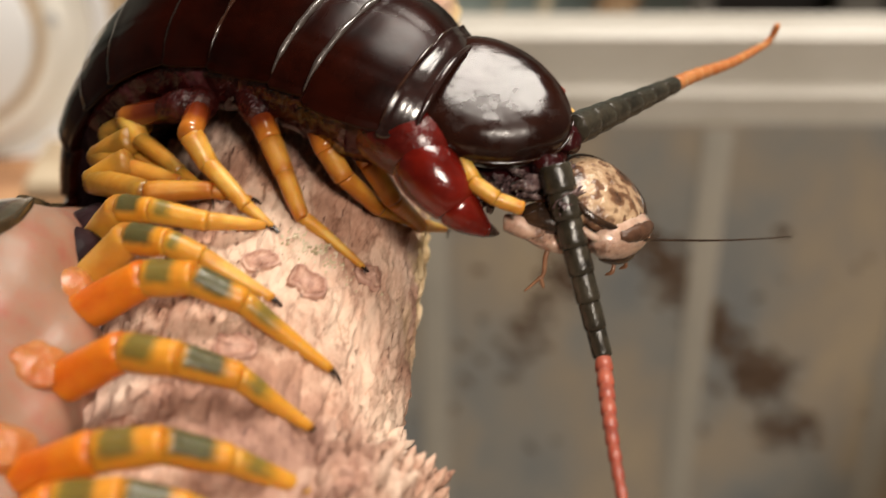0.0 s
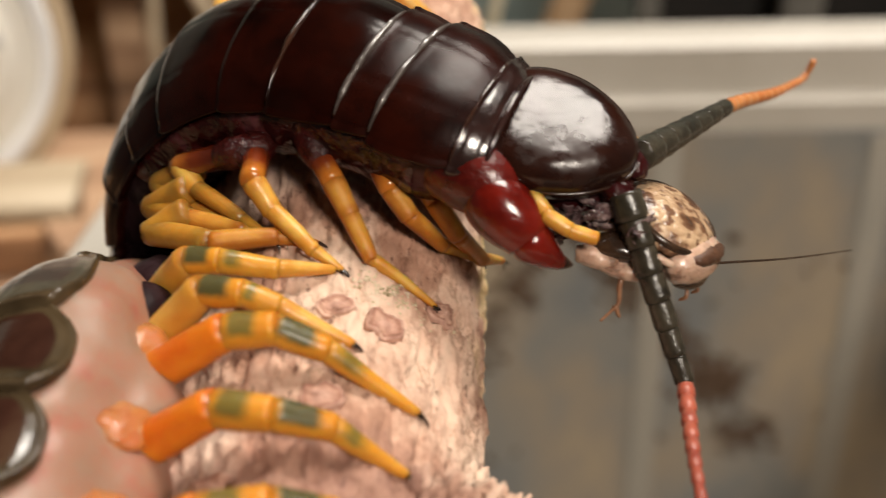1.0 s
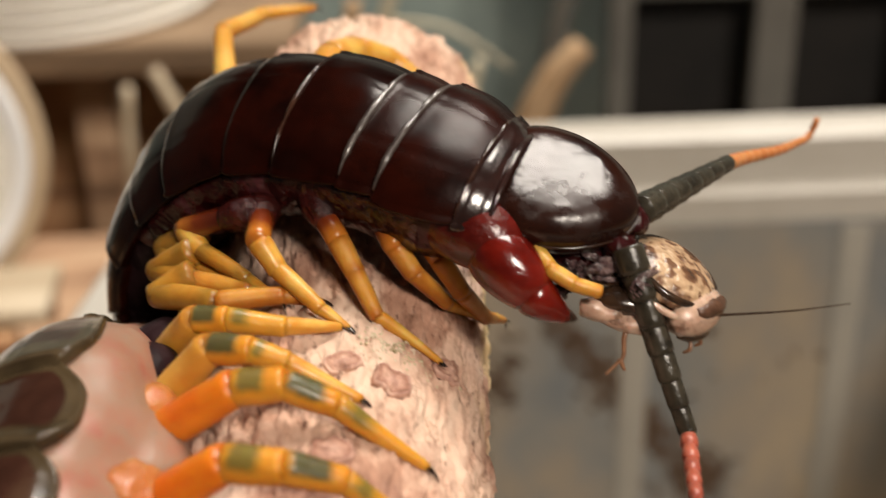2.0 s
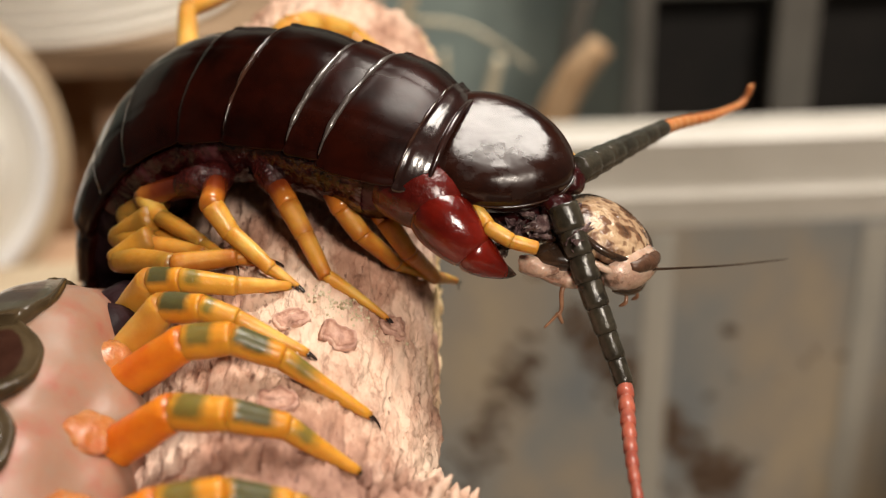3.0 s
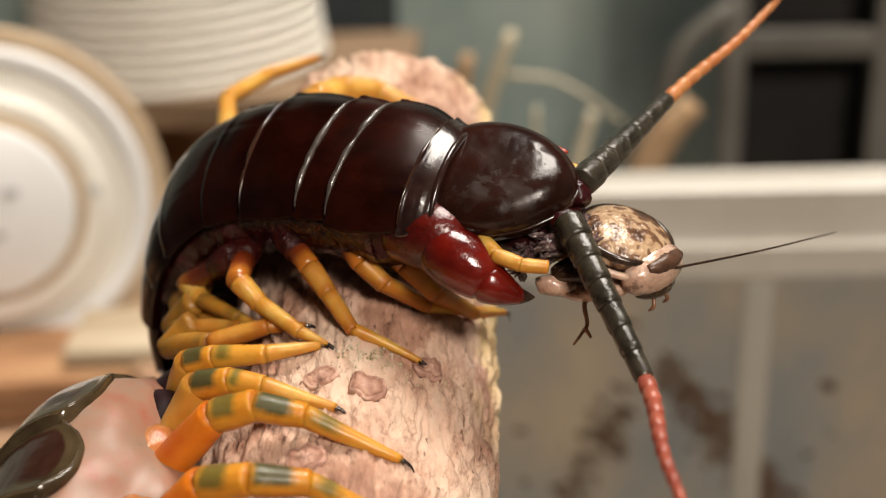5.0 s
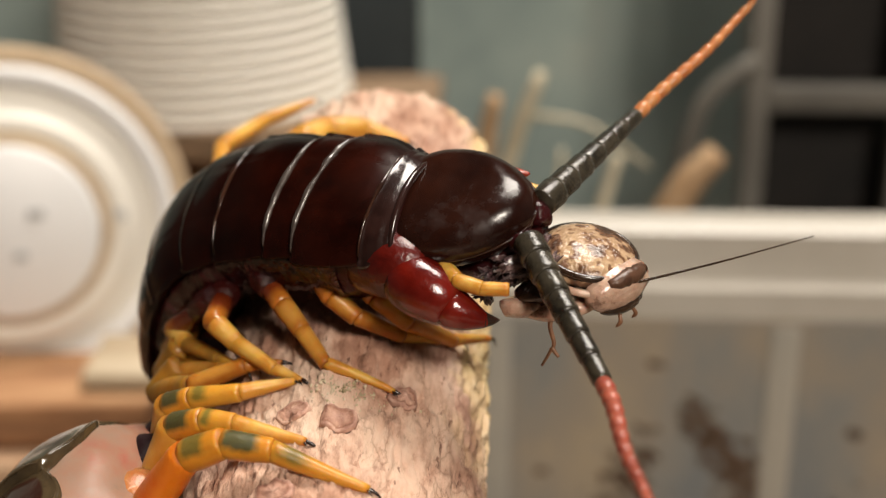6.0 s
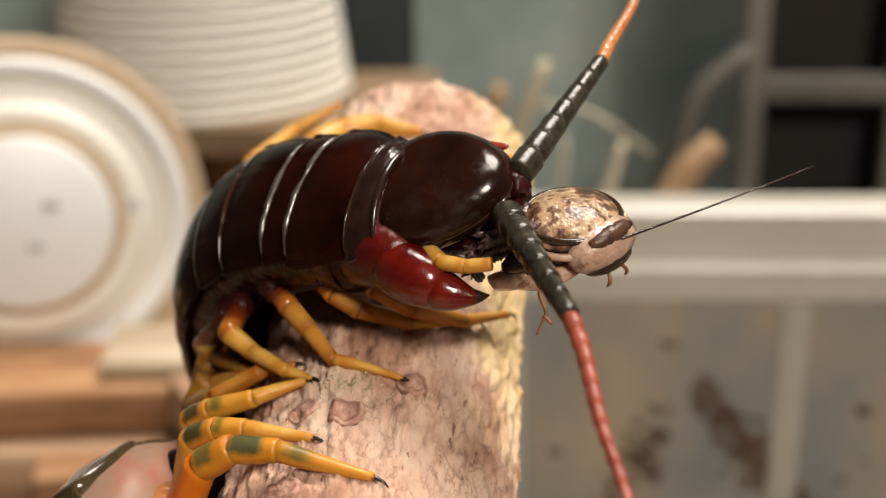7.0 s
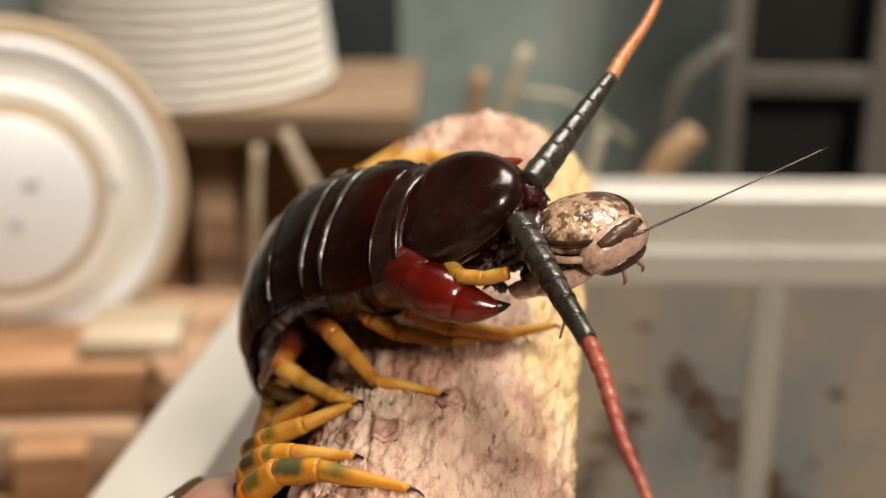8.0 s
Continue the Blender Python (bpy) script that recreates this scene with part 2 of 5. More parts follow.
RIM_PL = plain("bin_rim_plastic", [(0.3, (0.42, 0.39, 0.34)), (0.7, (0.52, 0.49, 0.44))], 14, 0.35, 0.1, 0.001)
# Mottled tones stand in for what shows through; this plastic is opaque.
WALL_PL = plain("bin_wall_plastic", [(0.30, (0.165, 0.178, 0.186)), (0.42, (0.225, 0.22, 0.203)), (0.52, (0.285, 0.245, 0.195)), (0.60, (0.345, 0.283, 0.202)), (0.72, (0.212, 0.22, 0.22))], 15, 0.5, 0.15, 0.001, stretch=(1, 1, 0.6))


def see_through(m, share, colour, clear=False):
    """Lets part of the light pass, scattered as by milky plastic or straight."""
    nt = m.node_tree
    glow = add(nt, "ShaderNodeBsdfTransparent" if clear else "ShaderNodeBsdfTranslucent", Color=(*colour, 1))
    both = add(nt, "ShaderNodeMixShader", Fac=share)
    nt.links.new(nt.nodes["Principled BSDF"].outputs[0], both.inputs[1])
    nt.links.new(glow.outputs[0], both.inputs[2])
    nt.links.new(both.outputs[0], nt.nodes["Material Output"].inputs[0])


SIDE_PL = plain("bin_side_plastic", [(0.3, (0.55, 0.54, 0.50)), (0.7, (0.66, 0.64, 0.58))], 14, 0.45, 0.1, 0.001)
see_through(SIDE_PL, 0.75, (0.95, 0.93, 0.89), True)
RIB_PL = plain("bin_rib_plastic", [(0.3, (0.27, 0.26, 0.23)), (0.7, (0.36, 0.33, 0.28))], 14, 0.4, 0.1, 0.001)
DIRT = plain("brown_dirt", [(0.3, (0.055, 0.032, 0.02)), (0.7, (0.12, 0.075, 0.045))], 300, 0.9, 0.6)
PLANK = plain("old_plank", [(0.28, (0.10, 0.058, 0.034)), (0.5, (0.37, 0.22, 0.13)), (0.72, (0.60, 0.43, 0.28))], 26, 0.75, 0.5, 0.001, stretch=(0.25, 2.5, 2.5))
# Same grain as old_plank in darker tones.
SHELF = plain("shelf_plank", [(0.28, (0.07, 0.045, 0.027)), (0.5, (0.21, 0.135, 0.078)), (0.75, (0.36, 0.255, 0.16))], 26, 0.75, 0.5, 0.001, stretch=(0.25, 2.5, 2.5))
PLANK_DARK = plain("dark_plank", [(0.28, (0.08, 0.045, 0.025)), (0.5, (0.34, 0.17, 0.080)), (0.72, (0.52, 0.32, 0.17))], 38, 0.8, 0.7, 0.002, stretch=(0.3, 2.0, 2.0))
PALEWOOD = plain("pale_wood", [(0.3, (0.29, 0.21, 0.135)), (0.5, (0.44, 0.355, 0.245)), (0.7, (0.58, 0.49, 0.365))], 18, 0.7, 0.3, 0.001, stretch=(0.3, 2, 2))
STRAW = plain("dry_straw", [(0.3, (0.42, 0.36, 0.24)), (0.7, (0.66, 0.60, 0.45))], 60, 0.7, 0.3)
LEAF = plain("dry_leaf", [(0.3, (0.30, 0.18, 0.09)), (0.7, (0.50, 0.34, 0.20))], 60, 0.8, 0.4)
TEAL = plain("teal_cloth", [(0.3, (0.20, 0.265, 0.26)), (0.55, (0.33, 0.40, 0.37)), (0.8, (0.47, 0.49, 0.42))], 7, 0.9, 0.3, 0.002)
SLATE = plain("dark_slate", [(0.3, (0.022, 0.03, 0.034)), (0.7, (0.05, 0.06, 0.064))], 9, 0.9, 0.3, 0.002)
GREYBAR = plain("grey_bar", [(0.3, (0.105, 0.098, 0.086)), (0.7, (0.165, 0.155, 0.135))], 20, 0.5, 0.1)
DARK = plain("crate_shade_black", [(0.3, (0.004, 0.0035, 0.003)), (0.7, (0.014, 0.011, 0.009))], 20, 0.8, 0.2)
# Dark grey for the unseen room shell, to keep bounce and reflections low.
ROOM = plain("room_dark_grey", [(0.3, (0.09, 0.085, 0.08)), (0.7, (0.12, 0.115, 0.105))], 3, 0.9, 0.1, 0.002)
FLOOR = plain("floor_boards", [(0.3, (0.16, 0.10, 0.06)), (0.7, (0.28, 0.19, 0.11))], 6, 0.6, 0.3, 0.002, stretch=(0.3, 3, 1))
MARGIN = plain("plate_margin", [(0.3, (0.016, 0.006, 0.004)), (0.7, (0.045, 0.018, 0.010))], 300, 0.16, 0.25, 0.0003, coat=0.8)
# Lighter base stands in for the specular line along these plate edges.
GLINT_MARGIN = plain("glint_margin", [(0.3, (0.030, 0.021, 0.018)), (0.7, (0.085, 0.068, 0.060))], 420, 0.32, 0.25, 0.0003, coat=0.8, spec=1.0)


def hind_material():
    """Glossy brown plate with a broad olive border, by the 'rim' attribute."""
    m, nt, b = nodes_of("hind_chitin", 0.16, coat=0.5)
    at = add(nt, "ShaderNodeAttribute", attribute_name="rim")
    inner = ramp(nt, noise_of(nt, 110, 5), [(0.3, (0.016, 0.006, 0.004)), (0.5, (0.036, 0.014, 0.009)), (0.75, (0.075, 0.042, 0.024))])
    border = ramp(nt, noise_of(nt, 160, 5), [(0.3, (0.026, 0.017, 0.009)), (0.7, (0.080, 0.055, 0.028))])
    wob = add(nt, "ShaderNodeMath", operation="MULTIPLY_ADD")
    nt.links.new(noise_of(nt, 200, 3), wob.inputs[0])
    wob.inputs[1].default_value = 0.35
    nt.links.new(at.outputs["Fac"], wob.inputs[2])
    nt.links.new(mix(nt, ramp(nt, wob.outputs[0], [(0.45, (0, 0, 0)), (0.62, (1, 1, 1))]), inner, border), b.inputs["Base Color"])
    bump(nt, b, noise_of(nt, 190, 4), 0.30, 0.0008)
    return m


PLATE_HIND = hind_material()
HIND_MARGIN = plain("hind_margin", [(0.3, (0.05, 0.032, 0.018)), (0.7, (0.11, 0.08, 0.045))], 240, 0.18, 0.2, 0.0003, coat=0.4)
ROACH_LEG = plain("roach_leg", [(0.3, (0.14, 0.06, 0.03)), (0.7, (0.30, 0.15, 0.08))], 500, 0.35, 0.1)
ROACH_BROWN = plain("roach_brown", [(0.3, (0.05, 0.022, 0.013)), (0.7, (0.12, 0.06, 0.035))], 600, 0.3, 0.3)
ROACH_BACK, ROACH_PALE, ROACH_DARK = (
    plain("roach_mottled", [(0.36, (0.045, 0.020, 0.011)), (0.44, (0.12, 0.058, 0.030)), (0.485, (0.17, 0.085, 0.045)), (0.505, (0.36, 0.225, 0.13)), (0.62, (0.50, 0.345, 0.21)), (0.655, (0.16, 0.080, 0.045))], 300, 0.26, 0.6, 0.0012, coat=0.3, detail=2.6),
    plain("roach_pale", [(0.34, (0.20, 0.115, 0.080)), (0.43, (0.44, 0.275, 0.20)), (0.7, (0.62, 0.43, 0.325))], 520, 0.16, 0.4, 0.0006, coat=0.6, sss=0.2, sss_rgb=(1, 0.4, 0.25)),
    plain("roach_dark", [(0.3, (0.014, 0.008, 0.006)), (0.7, (0.05, 0.025, 0.012))], 400, 0.2, 0.1, coat=0.4))


# ---- mesh helpers ----
def V(*p):
    return Vector(p) / 1000.0


def mesh_object(name, bm, material, smooth=True):
    bmesh.ops.recalc_face_normals(bm, faces=bm.faces)
    me = bpy.data.meshes.new(name)
    bm.to_mesh(me)
    bm.free()
    if smooth:
        me.polygons.foreach_set("use_smooth", [True] * len(me.polygons))
    me.materials.append(material)
    return new(name, me)


def part(name, bm, material, parent, label="", smooth=True):
    ob = mesh_object(name, bm, material, smooth)
    ob.parent = parent
    if label:
        ob["label"] = label
    return ob


def thing(name, label, category, group="", kind=""):
    return tagged(new(name), label, category, group, kind)


def skin(bm, rings, closed_ring=True, cap=(True, True)):
    """Joins rows of points into a sheet."""
    rows = [[bm.verts.new(p) for p in ring] for ring in rings]
    n = len(rows[0])
    for a, b in zip(rows, rows[1:]):
        for i in range(n if closed_ring else n - 1):
            j = (i + 1) % n
            bm.faces.new((a[i], a[j], b[j], b[i]))
    if closed_ring:
        if cap[0]:
            bm.faces.new(rows[0][::-1])
        if cap[1]:
            bm.faces.new(rows[-1])
    return rows


def spline(points, n):
    """Catmull-Rom through points; n steps a span."""
    pts = [Vector(p) for p in points]
    pts = [2 * pts[0] - pts[1], *pts, 2 * pts[-1] - pts[-2]]
    out = []
    for a, b, c, d in zip(pts, pts[1:], pts[2:], pts[3:]):
        for i in range(n):
            t = i / n
            out.append(0.5 * (2 * b + (c - a) * t + (2 * a - 5 * b + 4 * c - d) * t * t + (3 * b - a - 3 * c + d) * t ** 3))
    return out + [pts[-2]]


def tube(bm, points, radii, sides=12, flat=1.0):
    """A round limb along points with a radius at each."""
    ref = Vector((0.31, 0.52, 0.79))
    rings = []
    for i, p in enumerate(points):
        t = (points[min(i + 1, len(points) - 1)] - points[max(i - 1, 0)]).normalized()
        u = t.cross(ref).normalized()
        w = t.cross(u)
        rings.append([p + radii[i] * (math.cos(a) * u + flat * math.sin(a) * w) for a in (2 * math.pi * k / sides for k in range(sides))])
    return skin(bm, rings)


def box(bm, lo, hi, bevel=0.0):
    r = bmesh.ops.create_cube(bm, size=1)
    for v in r["verts"]:
        v.co = Vector([lo[k] + (v.co[k] + 0.5) * (hi[k] - lo[k]) for k in range(3)])
    if bevel:
        es = {e for v in r["verts"] for e in v.link_edges}
        bmesh.ops.bevel(bm, geom=list(es), offset=bevel, segments=2, affect="EDGES", profile=0.6)


def blob(bm, centre, axes, rough=0.0, seed=0.0, freq=300.0, u=24, v=16):
    """An uneven ellipsoid with three axis vectors."""
    c0, ax = Vector(centre), [Vector(a) for a in axes]
    rings = []
    for i in range(1, v):
        th = math.pi * i / v
        row = []
        for k in range(u):
            ph = 2 * math.pi * k / u
            c = Vector((math.sin(th) * math.cos(ph), math.sin(th) * math.sin(ph), math.cos(th)))
            s = 1 + (rough * noise.noise(c * freq / 100 + Vector((seed, seed * 2, 0))) if rough else 0.0)
            row.append(c0 + s * (c.x * ax[0] + c.y * ax[1] + c.z * ax[2]))
        rings.append(row)
    return skin(bm, rings)


# ---- the place ----
def slab(name, lo, hi, material, label="", category="", kind="structure", bevel=0.0):
    bm = bmesh.new()
    box(bm, lo, hi, bevel)
    return tagged(mesh_object(name, bm, material, smooth=False), label, category, "", kind)


slab("floor", (-2.1, -2.1, -0.08), (2.1, 2.6, 0.0), FLOOR, "brown wooden floor boards", "floor")
slab("ceiling", (-2.1, -2.1, 2.4), (2.1, 2.6, 2.5), ROOM, "plain dark grey ceiling, out of view", "ceiling")
slab("wall_north", (-2.1, 2.5, 0.0), (2.1, 2.6, 2.4), ROOM, "plain dark grey wall, out of view", "wall")
slab("wall_south", (-2.1, -2.1, 0.0), (2.1, -2.0, 2.4), ROOM, "plain dark grey wall, out of view", "wall")
slab("wall_west", (-2.1, -2.0, 0.0), (-2.0, 2.5, 2.4), ROOM, "plain dark grey wall, out of view", "wall")
slab("wall_east", (2.0, -2.0, 0.0), (2.1, 2.5, 2.4), ROOM, "plain dark grey wall, out of view", "wall")


def storage_bin():
    """An open plastic tote: four walls, a floor and a broad rolled rim."""
    ob = thing("storage_bin", "translucent grey plastic storage bin with a pale rim", "storage bin")
    x0, x1, y0, y1, z1 = -0.0646, 0.200, -0.075, 0.376, 0.309
    bm = bmesh.new()
    box(bm, (x0, y0, 0.002), (x1, y1, 0.006), 0.001)
    part("bottom", bm, WALL_PL, ob)
    for side, (lo, hi) in enumerate((((x0, y1 - 0.003, 0.006), (x1, y1, z1 - 0.03)), ((x0, y0, 0.006), (x1, y0 + 0.003, z1 - 0.03)),
                   ((x0 - 0.004, y0 + 0.003, 0.006), (x0 - 0.001, y1 - 0.003, z1 - 0.034)), ((x1 - 0.003, y0 + 0.003, 0.006), (x1, y1 - 0.003, z1 - 0.03)))):
        bm = bmesh.new()
        box(bm, lo, hi)
        for v in bm.verts:
            v.co.x += 0.107 * (v.co.y - 0.25) if side == 2 else 0.0
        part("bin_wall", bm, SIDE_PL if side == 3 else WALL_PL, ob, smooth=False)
    bm = bmesh.new()
    # lip profile: outward distance and height
    prof = [(-0.002, -0.032), (-0.002, -0.020), (0.003, -0.018), (0.003, -0.002), (0.006, 0.0), (0.018, 0.001), (0.021, -0.002), (0.021, -0.022), (0.018, -0.022), (0.017, -0.004), (0.004, -0.005), (0.001, -0.030)]
    rings = []
    for sx, sy in ((0, 0), (1, 0), (1, 1), (0, 1)):
        cx, cy = (x1, x0)[sx == 0], (y1, y0)[sy == 0]
        ox, oy = (1, -1)[sx == 0], (1, -1)[sy == 0]
        rings.append([(cx + ox * d + (0.107 * (cy - 0.25) if sx == 0 else 0), cy + oy * d, z1 + h) for d, h in prof])
    skin(bm, rings + [rings[0]], cap=(False, False))
    bmesh.ops.remove_doubles(bm, verts=bm.verts, dist=1e-5)
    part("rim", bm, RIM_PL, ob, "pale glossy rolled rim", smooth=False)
    for x in (-0.02, 0.076, 0.150):
        bm = bmesh.new()
        box(bm, (x - 0.002, y1 - 0.0042, 0.02), (x + 0.008, y1 - 0.003, z1 - 0.0318), 0.0006)
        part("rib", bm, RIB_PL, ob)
    return ob


storage_bin()


def lathe(bm, prof, sides=64):
    """Turns a profile of (radius, height) about z."""
    rings = [[(r * math.cos(a), r * math.sin(a), z) for a in (2 * math.pi * k / sides for k in range(sides))] for r, z in prof]
    return skin(bm, rings)


REEL = 0.84  # its outer radius is 66 mm


def reel():
    """A white drum that stands on its edge, with stepped rings on its face."""
    ob = thing("reel", "white plastic reel standing on its edge on the planks", "reel")
    for nm, mt, lb, prof in (
            ("flange", TAN_PL, "tan outer edge", [(0.060, -0.05), (0.060, -0.006), (0.0765, -0.005), (0.0785, -0.002), (0.0785, 0.001), (0.0770, 0.003), (0.0705, 0.003), (0.0705, -0.004)]),
            ("outer_ring", WHITE_PL, "", [(0.0705, -0.004), (0.0705, 0.005), (0.0695, 0.0062), (0.0640, 0.0062), (0.0625, 0.004), (0.0625, -0.004)]),
            ("raised_ring", CREAM_PL, "", [(0.0625, -0.004), (0.0625, 0.001), (0.0560, 0.0025), (0.050, 0.0095), (0.0490, 0.0105), (0.0435, 0.0110), (0.0425, 0.0095), (0.0425, -0.004)]),
            ("card_ring", TAN_PL, "tan card ring", [(0.0425, -0.004), (0.0425, 0.0120), (0.0385, 0.0130), (0.0380, -0.004)]),
            ("hub", WHITE_PL, "", [(0.0380, -0.004), (0.0380, 0.0150), (0.0365, 0.0160), (0.0, 0.0162)])):
        bm = bmesh.new()
        lathe(bm, [(REEL * r, REEL * z) for r, z in prof])
        part(nm, bm, mt, ob, lb)
    for x, y, w, h in ((0.012, 0.008, 0.007, 0.004), (0.004, -0.010, 0.006, 0.004), (-0.002, -0.030, 0.014, 0.003), (0.0465, 0.004, 0.005, 0.005)):
        bm = bmesh.new()
        z = 0.0162 if math.hypot(x, y) < 0.03 else 0.0109
        box(bm, (REEL * (x - w / 2), REEL * (y - h / 2), REEL * z), (REEL * (x + w / 2), REEL * (y + h / 2), REEL * z + 0.0006), 0.0002)
        part("mark", bm, MARK, ob, "grey printed bar")
    ob.matrix_basis = look((-0.1960, 0.4140, 0.2956), (-0.05, -0.05, 0.32)) @ pose(0, 0, 0, 0, 180, 0)
    return ob


reel()


def ridged_tub():
    ob = thing("ridged_tub", "stack of white ridged plastic tubs on the shelf board", "tub")
    for k in range(22):
        r, z = 0.0770 - 0.0006 * k, 0.0064 * k
        bm = bmesh.new()
        lathe(bm, [(r - 0.016, z), (r - 0.0060, z), (r - 0.0056, z + 0.0012), (r - 0.0012, z + 0.0018), (r, z + 0.0030), (r - 0.0002, z + 0.0046), (r - 0.0015, z + 0.0060), (r - 0.0060, z + 0.0063), (r - 0.016, z + 0.0064)], 72)
        part("tub", bm, CREAM_PL, ob)
    ob.matrix_basis = pose(-0.1725, 0.628, 0.2995, 2, -1, 0)
    return ob


ridged_tub()


def board(name, lo, hi, m, material, label, category="board", bevel=0.0012):
    bm = bmesh.new()
    box(bm, lo, hi, bevel)
    ob = mesh_object(name, bm, material)
    ob.matrix_basis = m
    return tagged(ob, label, category, "stacked planks")


# timber beside and behind the bin
board("shelf_board", (-0.26, -0.077, -0.007), (0.15, 0.077, 0.007), pose(-0.20, 0.626, 0.292, 0, 0, 0.5), SHELF, "brown shelf board behind the bin")
board("plank", (-0.25, -0.05, -0.010), (0.12, 0.05, 0.010), pose(-0.235, 0.438, 0.2196, 0, 0, 4), PLANK, "brown plank under the white reel")
board("plank", (-0.25, -0.022, -0.008), (0.104, 0.022, 0.008), pose(-0.235, 0.382, 0.2400, 1.5, 0.8, 6), PLANK_DARK, "brown plank beside the bin")
board("plank", (-0.018, -0.020, -0.003), (0.0165, 0.018, 0.003), pose(-0.1450, 0.396, 0.2508, 0, 1, 5), PALEWOOD, "short pale plank on the brown ones")
board("plank", (-0.25, -0.018, -0.010), (0.098, 0.018, 0.010), pose(-0.235, 0.374, 0.2170, -5, -1.0, -2), PLANK, "brown plank beside the bin")
board("plank", (-0.25, -0.02, -0.012), (0.088, 0.02, 0.012), pose(-0.235, 0.366, 0.192, 3, 0.5, 5), PLANK_DARK, "brown plank beside the bin")
board("plank", (-0.25, -0.02, -0.012), (0.12, 0.02, 0.012), pose(-0.235, 0.362, 0.160, 0, 0, 1), PLANK, "brown plank beside the bin")
board("plank", (-0.016, -0.010, -0.007), (0.018, 0.010, 0.007), pose(-0.119, 0.372, 0.2395, 8, 12, 34), PLANK, "broken plank end beside the bin")
board("plank", (-0.012, -0.008, 0.0), (0.012, 0.008, 0.060), pose(-0.166, 0.346, 0.172, 4, 3, 12), PLANK_DARK, "short upright brown offcut beside the planks")
board("plank", (-0.25, -0.008, 0.0), (0.16, 0.008, 0.282), pose(-0.22, 0.690, 0.0, 0, 0, 1), PLANK_DARK, "upright brown board behind the shelf")
for x, y in ((-0.42, 0.36), (-0.14, 0.37)):
    board("post", (-0.012, -0.02, 0.0), (0.012, 0.02, 0.148), pose(x, y, 0.0), PLANK, "short brown post under the planks", "post")
for x in (-0.42, -0.12):
    board("post", (-0.010, -0.012, 0.0), (0.010, 0.012, 0.2096), pose(x, 0.45, 0.0), PLANK, "short brown post under the planks", "post")
for x in (-0.44, -0.16, -0.065):
    board("post", (-0.010, -0.012, 0.0), (0.010, 0.012, 0.285), pose(x, 0.62, 0.0), PLANK, "upright brown post under the shelf board", "post")


def stick(points, radius, material, label, name="stick"):
    bm = bmesh.new()
    pts = spline(points, 5)
    tube(bm, pts, [radius * (1 - 0.5 * i / len(pts)) for i in range(len(pts))], 8)
    return tagged(mesh_object(name, bm, material), label, "stick")


stick([(-0.072, 0.515, 0.232), (-0.091, 0.50, 0.273), (-0.1045, 0.50, 0.302)], 0.0050, PALEWOOD, "pale peeled stick leaning on the board")
stick([(-0.121, 0.505, 0.200), (-0.1193, 0.50, 0.258), (-0.1164, 0.50, 0.295)], 0.0040, PALEWOOD, "pale upright stick below the board")


def crate():
    """Crate with a lattice front; the dark of its inside is painted."""
    ob = thing("lattice_crate", "grey lattice crate with its shaded inside painted near-black", "crate")
    # Solid box; the shade behind the bars is put into its colour.
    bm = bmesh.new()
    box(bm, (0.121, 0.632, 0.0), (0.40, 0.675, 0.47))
    part("inside", bm, DARK, ob, "near-black box for the shaded inside", smooth=False)
    for lo, hi in (((0.1065, 0.606, 0.0), (0.1190, 0.618, 0.47)), ((0.1825, 0.606, 0.0), (0.2040, 0.618, 0.47)), ((0.265, 0.606, 0.0), (0.285, 0.618, 0.47)),
                   ((0.1190, 0.607, 0.2985), (0.40, 0.617, 0.3125)), ((0.1190, 0.607, 0.385), (0.40, 0.617, 0.398)), ((0.1190, 0.607, 0.19), (0.40, 0.617, 0.203))):
        bm = bmesh.new()
        box(bm, lo, hi, 0.002)
        part("bar", bm, GREYBAR, ob)
    bm = bmesh.new()
    tube(bm, spline([(0.074, 0.604, 0.240), (0.0767, 0.604, 0.270), (0.085, 0.604, 0.303), (0.1027, 0.604, 0.321), (0.110, 0.606, 0.324)], 6), [0.005] * 25, 10)
    part("brace", bm, GREYBAR, ob)
    return ob


crate()
slab("backdrop", (-0.9, 0.80, 0.0), (0.9, 0.82, 0.75), TEAL, "hanging teal grey cloth", "backdrop")
# Sheet added where a dark gap is; the gap's shade is its colour.
DARK_GAP_SHEET = thing("dark_gap_sheet", "dark sheet standing in for the gap behind the shelf", "panel")
for nm_, lo_, hi_ in (("sheet", (-0.124, 0.712, 0.0), (-0.068, 0.728, 0.5)), ("edge_strip", (-0.1265, 0.71, 0.0), (-0.124, 0.73, 0.5)), ("edge_strip", (-0.068, 0.71, 0.0), (-0.0655, 0.73, 0.5))):
    bm = bmesh.new()
    box(bm, lo_, hi_, 0.0008)
    part(nm_, bm, SLATE, DARK_GAP_SHEET, smooth=False)
